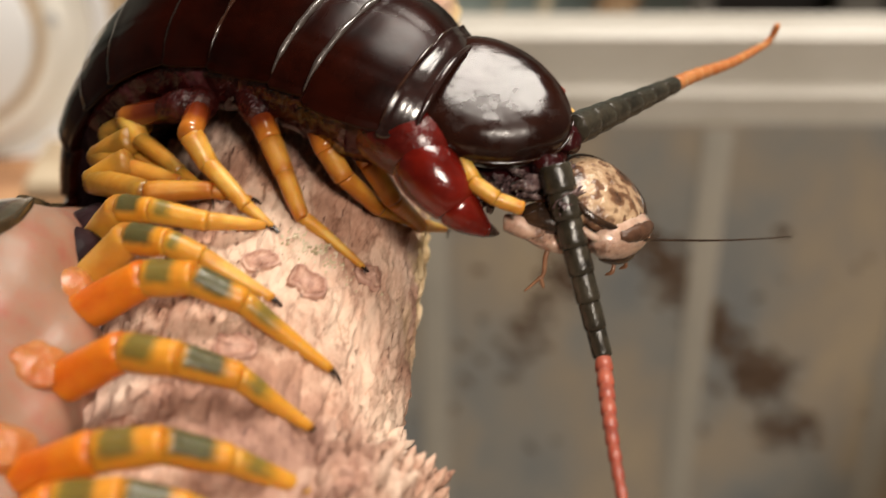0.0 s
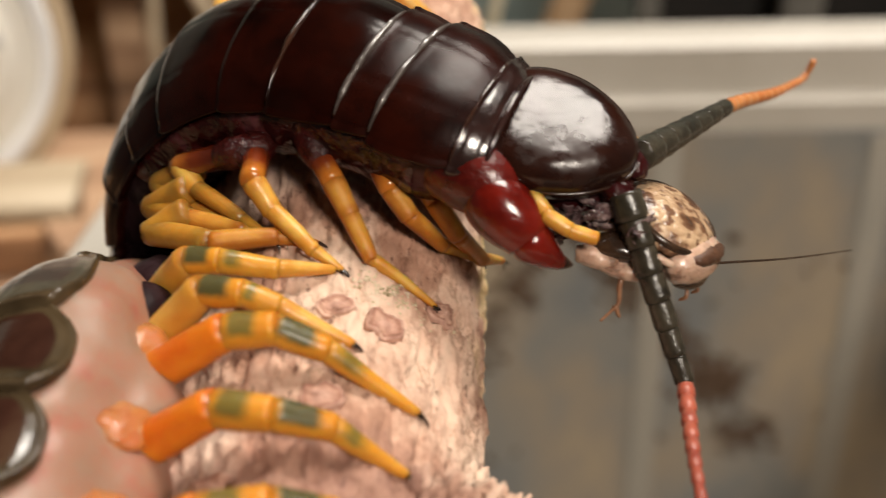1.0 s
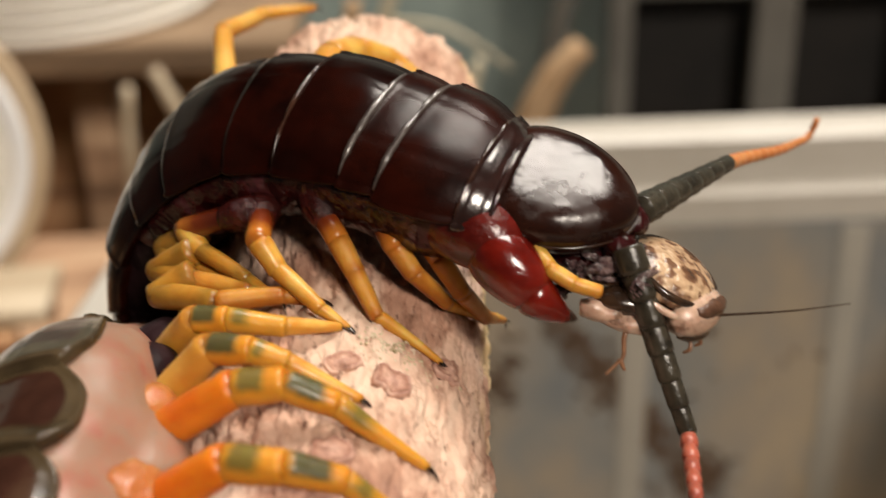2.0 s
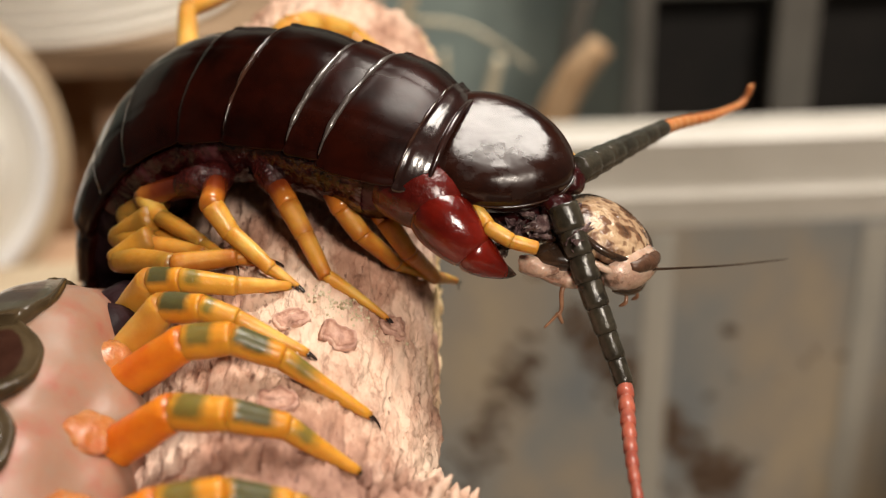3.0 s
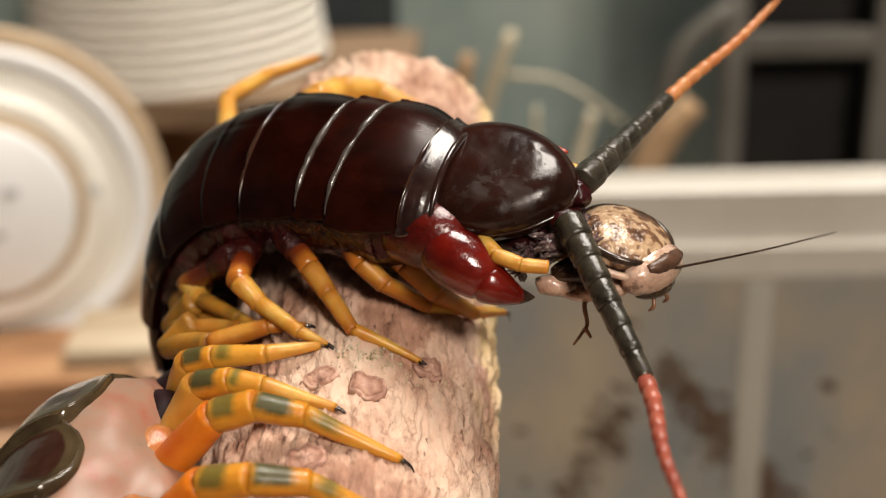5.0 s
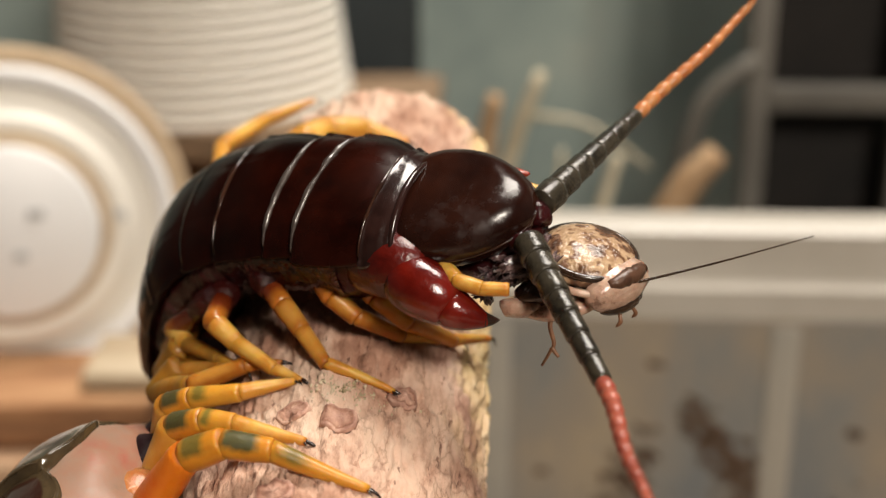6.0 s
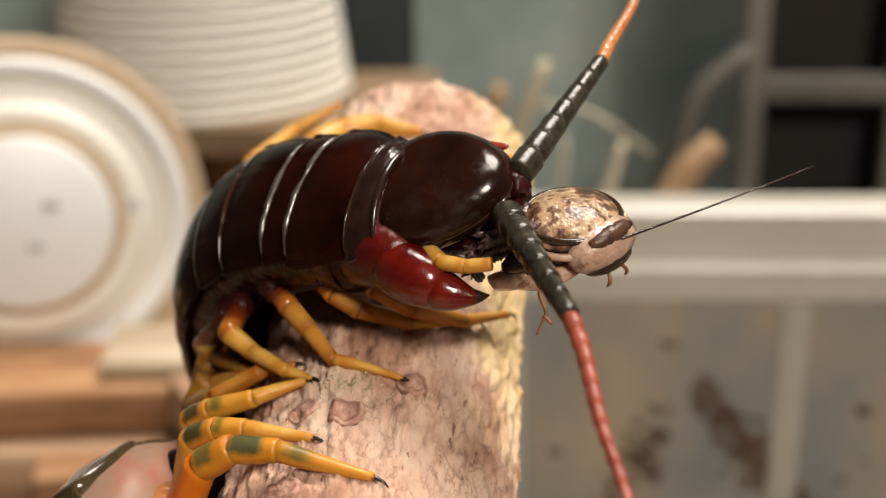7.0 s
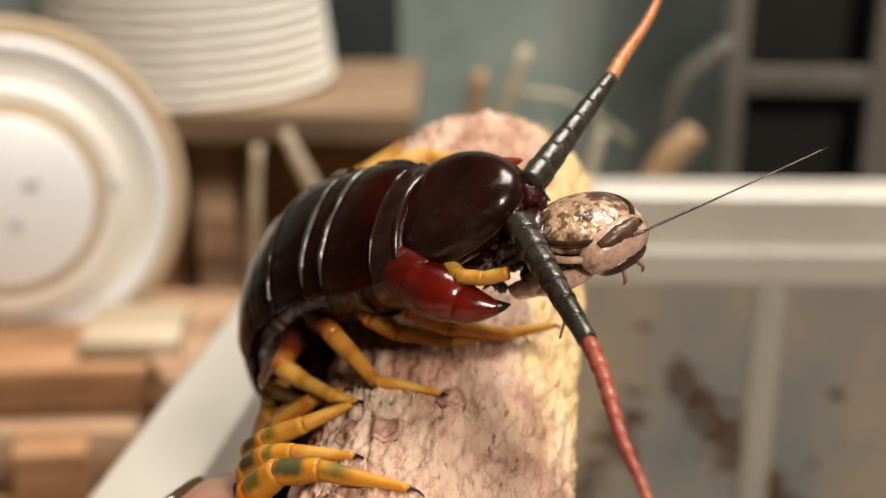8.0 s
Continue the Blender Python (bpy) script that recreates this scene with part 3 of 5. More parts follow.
for pts, r, mat_, lab in (
        ([(-0.030, 0.50, 0.226), (-0.012, 0.488, 0.306), (-0.0004, 0.484, 0.341)], 0.0046, STRAW, "pale dry straw stalk beside the bin"),
        ([(-0.028, 0.51, 0.224), (-0.023, 0.505, 0.300), (-0.019, 0.50, 0.328)], 0.0060, LEAF, "curled brown dry leaf beside the bin"),
        ([(-0.004, 0.49, 0.322), (0.02, 0.49, 0.318), (0.046, 0.49, 0.300)], 0.0014, STRAW, "thin bent dry straw"),
        ([(0.012, 0.48, 0.224), (0.0254, 0.48, 0.2834), (0.0318, 0.48, 0.308)], 0.0036, STRAW, "pale dry straw stalk beside the bin"),
        ([(-0.004, 0.51, 0.224), (0.008, 0.505, 0.282), (0.010, 0.505, 0.304)], 0.0022, STRAW, "thin bent dry straw"),
        ([(0.052, 0.55, 0.226), (0.0677, 0.55, 0.270), (0.0845, 0.55, 0.292)], 0.0110, LEAF, "curled brown dry leaf beside the bin")):
    stick(pts, r, mat_, lab, "dry_stalk")
board("ledge", (-0.02, -0.05, -0.02), (0.30, 0.05, 0.0), pose(-0.01, 0.53, 0.225, 0, 0, 0), SLATE, "dark slate ledge behind the bin", "ledge")
for x in (-0.01, 0.25):
    board("post", (-0.010, -0.03, 0.0), (0.010, 0.03, 0.2048), pose(x, 0.53, 0.0), SLATE, "dark upright post under the ledge", "post")

# brown grime on the inner wall of the bin
rng = random.Random(4)
bm = bmesh.new()
for k in range(900):
    u = rng.random()
    x, z = 0.050 + 0.055 * u + rng.gauss(0, 0.0026 + 0.003 * u), 0.244 - 0.070 * u + rng.gauss(0, 0.0030)
    if k % 6 == 0:
        x, z = 0.106 + rng.gauss(0, 0.006), 0.175 + rng.gauss(0, 0.005)
    elif k % 7 == 0:
        x, z = 0.118 + rng.gauss(0, 0.006), 0.151 + rng.gauss(0, 0.005)
    elif k % 5 == 0:
        w = rng.random()
        x, z = 0.036 - 0.028 * w + rng.gauss(0, 0.004), 0.232 - 0.050 * w + rng.gauss(0, 0.006)
    elif k % 9 == 0:
        x, z = rng.uniform(-0.03, 0.15), rng.uniform(0.14, 0.265)
    s = rng.uniform(0.0003, 0.0015)
    blob(bm, (x, 0.3729, z), ((s * rng.uniform(0.8, 2.2), 0, -s * rng.uniform(-0.5, 1.5)), (0, 0.0005, 0), (0.2 * s, 0, s)), 0.5, k, 120, 8, 6)
tagged(mesh_object("grime", bm, DIRT), "brown grime stuck on the inner bin wall", "grime", "", "stuff")


# ---- branch (its own space: z along its axis, -y towards the camera) ----
R_BRANCH, TOP, FOOT = 0.0178, 0.0505, -0.25


def bark_radius(a, z):
    k = Vector((math.cos(a) * 1.6, math.sin(a) * 1.6, z * 42))
    f = Vector((math.cos(a) * 9, math.sin(a) * 9, z * 210))
    r = R_BRANCH + 0.0007 * noise.noise(k) + 0.00035 * noise.noise(k * 3)
    cell = noise.cell(f + 0.6 * Vector((noise.noise(f), noise.noise(f * 1.3), 0)))
    r += 0.00025 * cell + 0.00022 * noise.noise(f * 2.2) + 0.00012 * noise.noise(f * 5)
    # thin bark flakes with crisp edges, longer along the branch
    g = Vector((math.cos(a) * 8, math.sin(a) * 8, z * 170)) + 0.5 * Vector((noise.noise(f * 0.7), noise.noise(f * 0.9), noise.noise(f)))
    r += 0.00040 * min(1.0, max(0.0, (noise.noise(g) + 0.02) / 0.07)) + 0.00028 * min(1.0, max(0.0, (noise.noise(g * 2.1 + Vector((3, 1, 4))) - 0.05) / 0.08))
    # swelling near the cut end and below the torn ring
    r += 0.0010 * max(0.0, (z - 0.035) / 0.015) * max(0.0, math.cos(a - 0.5))
    a = (a + math.pi) % (2 * math.pi) - math.pi
    low = (-0.040 + 0.010 * min(0.3, max(-1.0, a)) + 0.0016 * noise.noise(f * 0.35) - z) / 0.006
    step = min(1.0, max(0.0, low)) * max(0.0, 1 - max(0.0, low - 1) / 7)
    r += 0.0050 * step * min(1.0, max(0.0, (1.25 - abs(a + 0.1)) / 0.5)) * (1 + 0.35 * noise.noise(f * 0.5) + 0.30 * noise.noise(f * 1.4) + 0.22 * noise.noise(f * 3.1))
    return r


def branch():
    ob = thing("branch", "pinkish peeling bark branch lying over the bin rim", "branch")
    n = 380
    zs = [TOP - 0.0004 * k for k in range(300)]
    zs += [zs[-1] - 0.006 * k for k in range(1, 22)]
    bm = bmesh.new()
    rings = []
    for i, z in enumerate(zs):
        cut = 0.0018 * max(0.0, 1 - i / 4) ** 2
        rings.append([((bark_radius(a, z) - cut) * math.cos(a), (bark_radius(a, z) - cut) * math.sin(a), z + (0.0012 * noise.noise(Vector((3 * math.cos(a), 3 * math.sin(a), 5))) if i < 3 else 0)) for a in (2 * math.pi * k / n for k in range(n))])
    skin(bm, rings, cap=(False, True))
    bk = part("bark", bm, BARK, ob)
    peel = []
    for v in bk.data.vertices:
        a = math.atan2(v.co.y, v.co.x) + 0.35 * noise.noise(v.co * 160) + 0.18 * noise.noise(v.co * 600)
        side = max(0.0, min(1.0, (0.62 + 8 * max(0.0, v.co.z - 0.030) - abs(a - 0.28)) / 0.22))
        high = max(0.0, min(1.0, (v.co.z + 0.030 + 0.01 * noise.noise(v.co * 220)) / 0.022))
        peel.append(0.95 * side * high)
    bk.data.attributes.new("peeled", "FLOAT", "POINT").data.foreach_set("value", peel)
    bm = bmesh.new()
    rings = []
    for r, h in ((1.0, -0.003), (0.985, -0.0004), (0.93, 0.0008), (0.8, 0.0011), (0.6, 0.0012), (0.4, 0.0010), (0.2, 0.0012), (0.02, 0.0012)):
        rings.append([(0.0172 * r * math.cos(a), 0.0172 * r * math.sin(a), TOP + h + 0.0003 * noise.noise(Vector((r * 5, a, 2)))) for a in (2 * math.pi * k / 72 for k in range(72))])
    skin(bm, rings)
    part("cut_end", bm, CUTWOOD, ob, "sawn yellow wood end")
    # leaf scars and a mossy crust, each a low uneven mound on the bark
    spots = ((6.1, -31.3, 2.3, 2.0, SCAR, "scar"), (0.6, -42.9, 2.4, 2.0, SCAR, "scar"), (0.9, -30.0, 2.2, 1.6, SCAR, "scar"), (12.2, -25.5, 2.0, 1.9, SCAR, "scar"),
             (-8.0, -53.0, 2.4, 1.8, SCAR, "scar"), (14.2, -47.0, 1.5, 1.3, SCAR, "scar"), (11.0, -56.0, 2.0, 1.6, SCAR, "scar"))
    for x, z, w, h, m, nm in spots:
        a0 = math.atan2(-math.sqrt(max(0, 17.8 ** 2 - x * x)), x)
        bm = bmesh.new()
        rows = []
        for ri in (1.0, 0.85, 0.6, 0.35, 0.05):
            row = []
            for k in range(26):
                t = 2 * math.pi * k / 26
                rr = ri * (1 + 0.14 * noise.noise(Vector((2 * math.cos(t) + x, 2 * math.sin(t) + z, ri)))) / max(abs(math.cos(t)), abs(math.sin(t))) ** 0.15
                a, zz = a0 + rr * w * math.cos(t) / 17.8, (z + rr * h * math.sin(t)) / 1000
                lift = (-0.0001, 0.00050, 0.00034, 0.00042, 0.00046)[(1.0, 0.85, 0.6, 0.35, 0.05).index(ri)] + 0.0002 * noise.noise(Vector((9 * rr * math.cos(t), 9 * rr * math.sin(t), x)))
                r = bark_radius(a, zz) + lift
                row.append((r * math.cos(a), r * math.sin(a), zz))
            rows.append(row)
        skin(bm, rows)
        scar = part(nm, bm, m, ob, "round brown leaf scar")
        scar.data.attributes.new("along", "FLOAT", "POINT").data.foreach_set("value", [(1.0, 0.85, 0.6, 0.35, 0.05)[min(4, i // 26)] for i in range(len(scar.data.vertices))])
    rm = random.Random(11)
    bm = bmesh.new()
    for k in range(150):
        x, z = 6.6 + rm.gauss(0, 2.2), -25.9 + rm.gauss(0, 1.3)
        a = math.atan2(-math.sqrt(max(0, 17.8 ** 2 - x * x)), x)
        r = bark_radius(a, z / 1000)
        s_ = rm.uniform(0.00008, 0.00021)
        blob(bm, (r * math.cos(a), r * math.sin(a), z / 1000), ((s_, 0, 0.3 * s_), (0, s_ * 0.7, 0), (-0.2 * s_, 0, s_ * 1.4)), 0.5, k, 150, 8, 6)
    part("moss_patch", bm, MOSS, ob, "greenish dry moss crumbs")
    # torn fibres below the legs
    rr = random.Random(7)
    for k in range(260):
        a = rr.uniform(-1.0, 0.75)
        z = -0.0435 + 0.010 * min(0.3, a) + rr.gauss(0, 0.0032)
        r = bark_radius(a, z)
        p = Vector((r * math.cos(a), r * math.sin(a), z))
        out = Vector((math.cos(a), math.sin(a), rr.uniform(0.6, 3.0))).normalized()
        side = Vector((-math.sin(a), math.cos(a), 0)) * rr.uniform(-0.5, 0.5)
        l = rr.uniform(0.0008, 0.0026)
        bm = bmesh.new()
        tube(bm, [p - out * 0.001, p + out * l * 0.5 + side * 0.001, p + (out + side * 0.5) * l], [0.0007, 0.0006, 0.0001], 6, 0.3)
        part("bark_flake", bm, BARK, ob)
    return ob


# ---- centipede, in the branch's space, millimetres ----
# each: centre of the body, way of its back, half width, half height
FRONT_BODY = [
    ((33.0, -26.0, -17.5), (0.10, -0.97, -0.20), 5.0, 4.0),
    ((17.0, -27.6, -12.0), (0.02, -0.97, -0.25), 9.2, 6.7),
    ((7.0, -28.0, -6.3), (-0.12, -0.96, -0.25), 10.4, 7.4),
    ((-3.0, -27.0, -1.0), (-0.20, -0.945, -0.25), 10.5, 7.2),
    ((-12.5, -23.5, 3.2), (-0.45, -0.88, -0.15), 10.9, 7.3),
    ((-21.0, -14.6, 6.2), (-0.74, -0.66, -0.05), 10.6, 7.2),
    ((-25.8, -2.4, 6.2), (-0.92, -0.37, 0.05), 8.6, 7.0),
    ((-26.3, 6.3, 0.6), (-0.98, -0.15, 0.10), 7.0, 6.1),
]
HIND_BODY = [
    ((-26.4, 5.4, -9.0), (-0.98, -0.15, 0.05), 7.2, 6.1),
    ((-26.6, -5.2, -24.0), (-0.90, -0.42, 0.05), 8.8, 6.4),
    ((-27.9, -11.7, -33.3), (-0.70, -0.71, 0.05), 10.7, 8.9),
    ((-27.8, -12.7, -45.5), (-0.62, -0.78, 0.0), 11.3, 9.7),
    ((-27.9, -12.5, -60.8), (-0.62, -0.78, 0.0), 11.4, 9.9),
    ((-27.9, -11.9, -78.3), (-0.62, -0.78, 0.0), 10.9, 9.3),
    ((-26.9, -10.4, -94.8), (-0.62, -0.78, 0.0), 9.3, 7.8),
]
STATIONS = FRONT_BODY + HIND_BODY
CHAIN = [spline([V(*s[0]) for s in STATIONS], 16), spline([Vector(s[1]) for s in STATIONS], 16),
         spline([(s[2] / 1000, s[3] / 1000, 0) for s in STATIONS], 16)]
ARC = [0.0]
for a_, b_ in zip(CHAIN[0], CHAIN[0][1:]):
    ARC.append(ARC[-1] + (b_ - a_).length)


def body_at(s):
    """Centre, forward, back and side ways, half width and half height at s metres from the head's front."""
    s = min(max(s, 0.0), ARC[-1] - 1e-6)
    i = max(k for k in range(len(ARC) - 1) if ARC[k] <= s)
    f = (s - ARC[i]) / (ARC[i + 1] - ARC[i])
    p, n, w = (c[i].lerp(c[i + 1], f) for c in CHAIN)
    j, k = max(i - 1, 0), min(i + 2, len(CHAIN[0]) - 1)
    t = (CHAIN[0][j] - CHAIN[0][k]).normalized()
    n = (n - t * n.dot(t)).normalized()
    return p, t, n, t.cross(n), w.x, w.y


def power(v, e):
    return abs(v) ** e * (1 if v > 0 else -1)


def tergite(parent, s0, s1, reach=76.0, material=CHITIN, squat=1.0, bead=0.00017, edge_mat=None, ruff=1.0, hind_body=False, arch=0.07, dip=0.10):
    """One back plate: an arched shell with a raised, rolled hind edge, turned-in sides and a bead along its margin."""
    bm = bmesh.new()
    rings = []
    steps, m = 22, 48
    hind, flank_a, flank_b = [], [], []
    for i in range(steps + 1):
        u = i / steps
        s = s0 + (s1 - s0) * u
        p, t, n, b, w, h = body_at(s)
        lift = 0.938 + arch * math.sin(math.pi * u) + 0.105 * u ** 2 * ruff + 0.014 * math.exp(-((u - 0.92) / 0.05) ** 2)
        if i == 0:
            lift -= dip
        if i == steps:
            lift -= 0.11
        corner = 1 - 0.14 * max(0, (0.25 - u) / 0.25) ** 2 - 0.10 * max(0, (u - 0.8) / 0.2) ** 2
        if hind_body:
            corner = 1 - 0.42 * max(0, (0.40 - u) / 0.40) ** 2 - 0.34 * max(0, (u - 0.60) / 0.40) ** 2
        row = []
        for k in range(m + 1):
            v = -1 + 2 * k / m
            a = v * radians(reach) * corner * (1 + 0.03 * noise.noise(Vector((u * 2.5, v * 0.5, s0 * 400))))
            edge = 1.0 + (0.028 if 0.90 < abs(v) < 0.975 else 0.0) - (0.13 if abs(v) > 0.99 else 0.0)
            groove = 1 - 0.010 * math.exp(-((abs(v) - 0.28) / 0.03) ** 2) + 0.016 * noise.noise(Vector((v * 1.8, u * 1.6, s0 * 300))) + 0.006 * noise.noise(Vector((v * 5, u * 4, s0 * 300)))
            if hind_body:
                groove += 0.05 * noise.noise(Vector((v * 1.2, u * 1.1, s0 * 500))) - 0.05 * math.exp(-((abs(v) - 0.62) / 0.2) ** 2) * math.sin(math.pi * u)
            row.append(p + b * (w * 1.01 * lift * edge * power(math.sin(a), 0.86)) + n * (h * squat * lift * edge * groove * power(math.cos(a), 0.78)))
        rings.append(row)
        if 3 < i < steps:
            flank_a.append(row[2])
            flank_b.append(row[-3])
        if i == steps - 1:
            hind = row[3:-3]
    skin(bm, rings, closed_ring=False)
    ob = part("back_plate", bm, material, parent)
    if hind_body:
        ob.data.attributes.new("rim", "FLOAT", "POINT").data.foreach_set("value", [
            max(min(1.0, max(0.0, (abs(2 * (i % (m + 1)) / m - 1) - 0.70) / 0.2)), min(1.0, max(0.0, (i // (m + 1) / steps - 0.72) / 0.2)), min(1.0, max(0.0, (0.2 - i // (m + 1) / steps) / 0.15)))
            for i in range(len(ob.data.vertices))])
    if bead == 0.0:
        return ob
    path = [*flank_a[:-1], *hind, *flank_b[::-1][1:]] if hind_body else hind[5:-1]
    bm = bmesh.new()
    tube(bm, path, [bead * (0.12 + 0.88 * math.sin(math.pi * k / (len(path) - 1)) ** 0.8) * (1 + 0.9 * noise.noise(Vector((k * 0.23, s0 * 900, 0)))) for k in range(len(path))], 10)
    part("margin", bm, edge_mat or MARGIN, ob, "thin hind margin with its glint painted in" if edge_mat is GLINT_MARGIN else "")
    return ob


def side_ring(parent, s0, s1, material, puff=1.0, name="side_skin", belly=0.22, crease=0.05, into=None):
    """The soft body under one plate, closed at both ends, folded between the plates."""
    bm = into or bmesh.new()
    rings = []
    for i in range(17):
        u = i / 16
        p, t, n, b, w, h = body_at(s0 + (s1 - s0) * u)
        k = puff * (0.90 + crease * math.sin(math.pi * u) ** 0.6)
        row = []
        for j in range(56):
            a = 2 * math.pi * j / 56
            q = Vector((math.cos(a) * 1.4, math.sin(a) * 1.4, (s0 + (s1 - s0) * u) * 160))
            kk = k * (1 + 0.06 * noise.noise(q * 1.3) + 0.035 * noise.noise(q * 3.2) + 0.012 * noise.noise(q * 8))
            low = max(0.0, -math.cos(a))
            kk *= 1 - 0.07 * max(0.0, math.cos(a))
            row.append(p + b * (w * kk * power(math.sin(a), 0.9)) + n * (h * (kk + belly * low) * math.cos(a)))
        rings.append(row)
    skin(bm, rings)
    return None if into else part(name, bm, material, parent)


def limb_piece(name, parent, a, b, bend, r0, r1, material, label=""):
    """One joint of a leg, swollen towards its far end, with the 'along' attribute."""
    bm = bmesh.new()
    n = 12
    mid = (a + b) / 2 + bend
    pts = [a.lerp(mid, t).lerp(mid.lerp(b, t), t) for t in (i / n for i in range(n + 1))]
    rad = []
    for i in range(n + 1):
        t = i / n
        r = r0 + (r1 - r0) * t
        r *= 0.965 + 0.06 * math.sin(math.pi * t) ** 0.7 + 0.035 * math.exp(-((t - 0.93) / 0.06) ** 2) + 0.03 * noise.noise(Vector((t * 3, a.x * 700, a.z * 700)))
        if i in (0, n):
            r *= 0.93
        rad.append(r)
    tube(bm, pts, rad, 14)
    ob = part(name, bm, material, parent, label)
    at = ob.data.attributes.new("along", "FLOAT", "POINT")
    at.data.foreach_set("value", [min(n, i // 14) / n for i in range(len(ob.data.vertices))])
    face = Vector((0.0, -0.86, 0.50))
    at = ob.data.attributes.new("outer", "FLOAT", "POINT")
    at.data.foreach_set("value", [(v.co - pts[min(n, i // 14)]).normalized().dot(face) for i, v in enumerate(ob.data.vertices)])
    return ob


def claw(parent, a, way, size):
    size *= 1.2
    bm = bmesh.new()
    down = Vector((0, 0.6, -0.3))
    pts = [a - way * 0.0003, a + way * size * 0.35, a + way * size * 0.70 + down * size * 0.25, a + way * size * 0.80 + down * size * 0.85]
    pts = spline(pts, 4)
    tube(bm, pts, [0.00036 * (1 - 0.93 * i / (len(pts) - 1)) for i in range(len(pts))], 8)
    # two fine spines beside the claw
    side = way.cross(down).normalized()
    for sgn in (1, -1):
        tube(bm, [a, a + way * size * 0.22 + side * sgn * size * 0.22, a + way * size * 0.42 + side * sgn * size * 0.36 + down * size * 0.2], [0.00016, 0.00010, 0.00002], 6)
    part("claw", bm, BLACK, parent, "black pointed claw")


def leg(parent, points, radii, mats, claw_size=0.0019, root=0.0012):
    """A walking leg: the first joint is the part, the others and the claw hang on it."""
    pts = [V(*p) for p in points]
    first = None
    for i, (a, b) in enumerate(zip(pts, pts[1:])):
        way = (b - a).normalized()
        prev = (a - pts[i - 1]).normalized() if i else way
        bend = (prev - way) * (-(b - a).length * 0.06)
        if i == 0:
            a = a - way * root
        ob = limb_piece("leg" if i == 0 else "leg_joint", first or parent, a, b + way * 0.0005, bend, radii[i] / 1000, radii[i + 1] / 1000, mats[min(i, len(mats) - 1)])
        first = first or ob
    claw(first, pts[-1], (pts[-1] - pts[-2]).normalized(), claw_size)
    return first


FRONT = (LEG_RED, LEG_FRONT, LEG_FRONT, LEG_PLAIN)
REAR = (LEG_ORANGE, LEG_SPOT, LEG_BAND, LEG_END)
MIDDLE = (LEG_PLAIN, LEG_BAND, LEG_END, LEG_PLAIN)
FRONT_LEGS = [
    (((8.5, -23.5, -13.2), (10.6, -22.0, -16.0), (13.6, -17.6, -16.8), (17.0, -10.4, -12.8), (20.0, -4.2, -6.0)), (1.35, 1.3, 1.15, 0.9, 0.45), FRONT),
    (((3.9, -24.7, -13.1), (5.7, -23.3, -16.1), (7.9, -20.7, -17.5), (12.0, -15.5, -16.4), (17.0, -8.2, -10.5)), (1.45, 1.35, 1.15, 0.9, 0.45), FRONT),
    (((-2.5, -24.4, -12.7), (-0.7, -23.5, -15.7), (1.4, -21.5, -18.8), (4.1, -18.9, -23.0), (11.1, -14.4, -25.0)), (1.5, 1.35, 1.15, 0.85, 0.35), FRONT),
    (((-9.6, -23.1, -11.3), (-9.5, -23.6, -16.6), (-7.2, -21.2, -18.6), (-2.2, -19.6, -23.0), (0.8, -18.4, -24.4)), (1.6, 1.4, 1.15, 0.85, 0.35), (LEG_RED, LEG_PLAIN)),
]
TUFT_LEGS = [
    (((-13.5, -21.6, -10.0), (-19.5, -18.0, -8.0), (-17.1, -17.5, -11.2), (-10.9, -18.4, -17.2), (-7.4, -18.4, -20.0)), (1.6, 1.4, 1.15, 0.85, 0.35), (LEG_RED, LEG_PLAIN, LEG_TUFT)),
    (((-18.4, -16.9, -7.8), (-22.6, -13.0, -5.5), (-19.5, -14.0, -9.7), (-12.3, -16.6, -16.2), (-8.5, -17.4, -18.0)), (1.8, 1.6, 1.35, 1.0, 0.4), (LEG_TUFT, LEG_TUFT, LEG_FRONT)),
    (((-18.5, -16.8, -11.1), (-22.8, -12.8, -9.8), (-17.4, -15.8, -15.0), (-10.5, -17.8, -18.4), (-7.0, -18.0, -19.2)), (1.8, 1.6, 1.35, 1.0, 0.4), (LEG_TUFT, LEG_TUFT, LEG_FRONT)),
    (((-18.2, -16.4, -15.1), (-21.6, -14.2, -16.0), (-13.7, -18.5, -21.7), (-6.5, -19.4, -21.0), (-2.4, -18.3, -20.4)), (1.8, 1.6, 1.35, 1.0, 0.4), (LEG_TUFT, LEG_TUFT, LEG_FRONT)),
]
MIDDLE_LEGS = [
    (((-19.5, -12.1, -24.0), (-15.3, -19.6, -25.8), (-11.8, -20.4, -26.5), (-5.7, -20.2, -27.0), (0.0, -18.5, -24.8)), (1.8, 1.6, 1.4, 1.1, 0.5), MIDDLE),
    (((-17.5, -14.3, -32.5), (-12.7, -20.7, -31.4), (-8.4, -21.8, -32.6), (-4.8, -21.2, -33.5), (2.8, -18.4, -35.4)), (2.1, 1.8, 1.5, 1.2, 0.5), MIDDLE),
    (((-16.7, -15.4, -38.4), (-9.3, -21.6, -37.9), (-4.5, -22.6, -38.1), (0.6, -21.0, -38.9), (9.8, -15.5, -41.5)), (2.2, 2.0, 1.7, 1.35, 0.5), REAR),
]
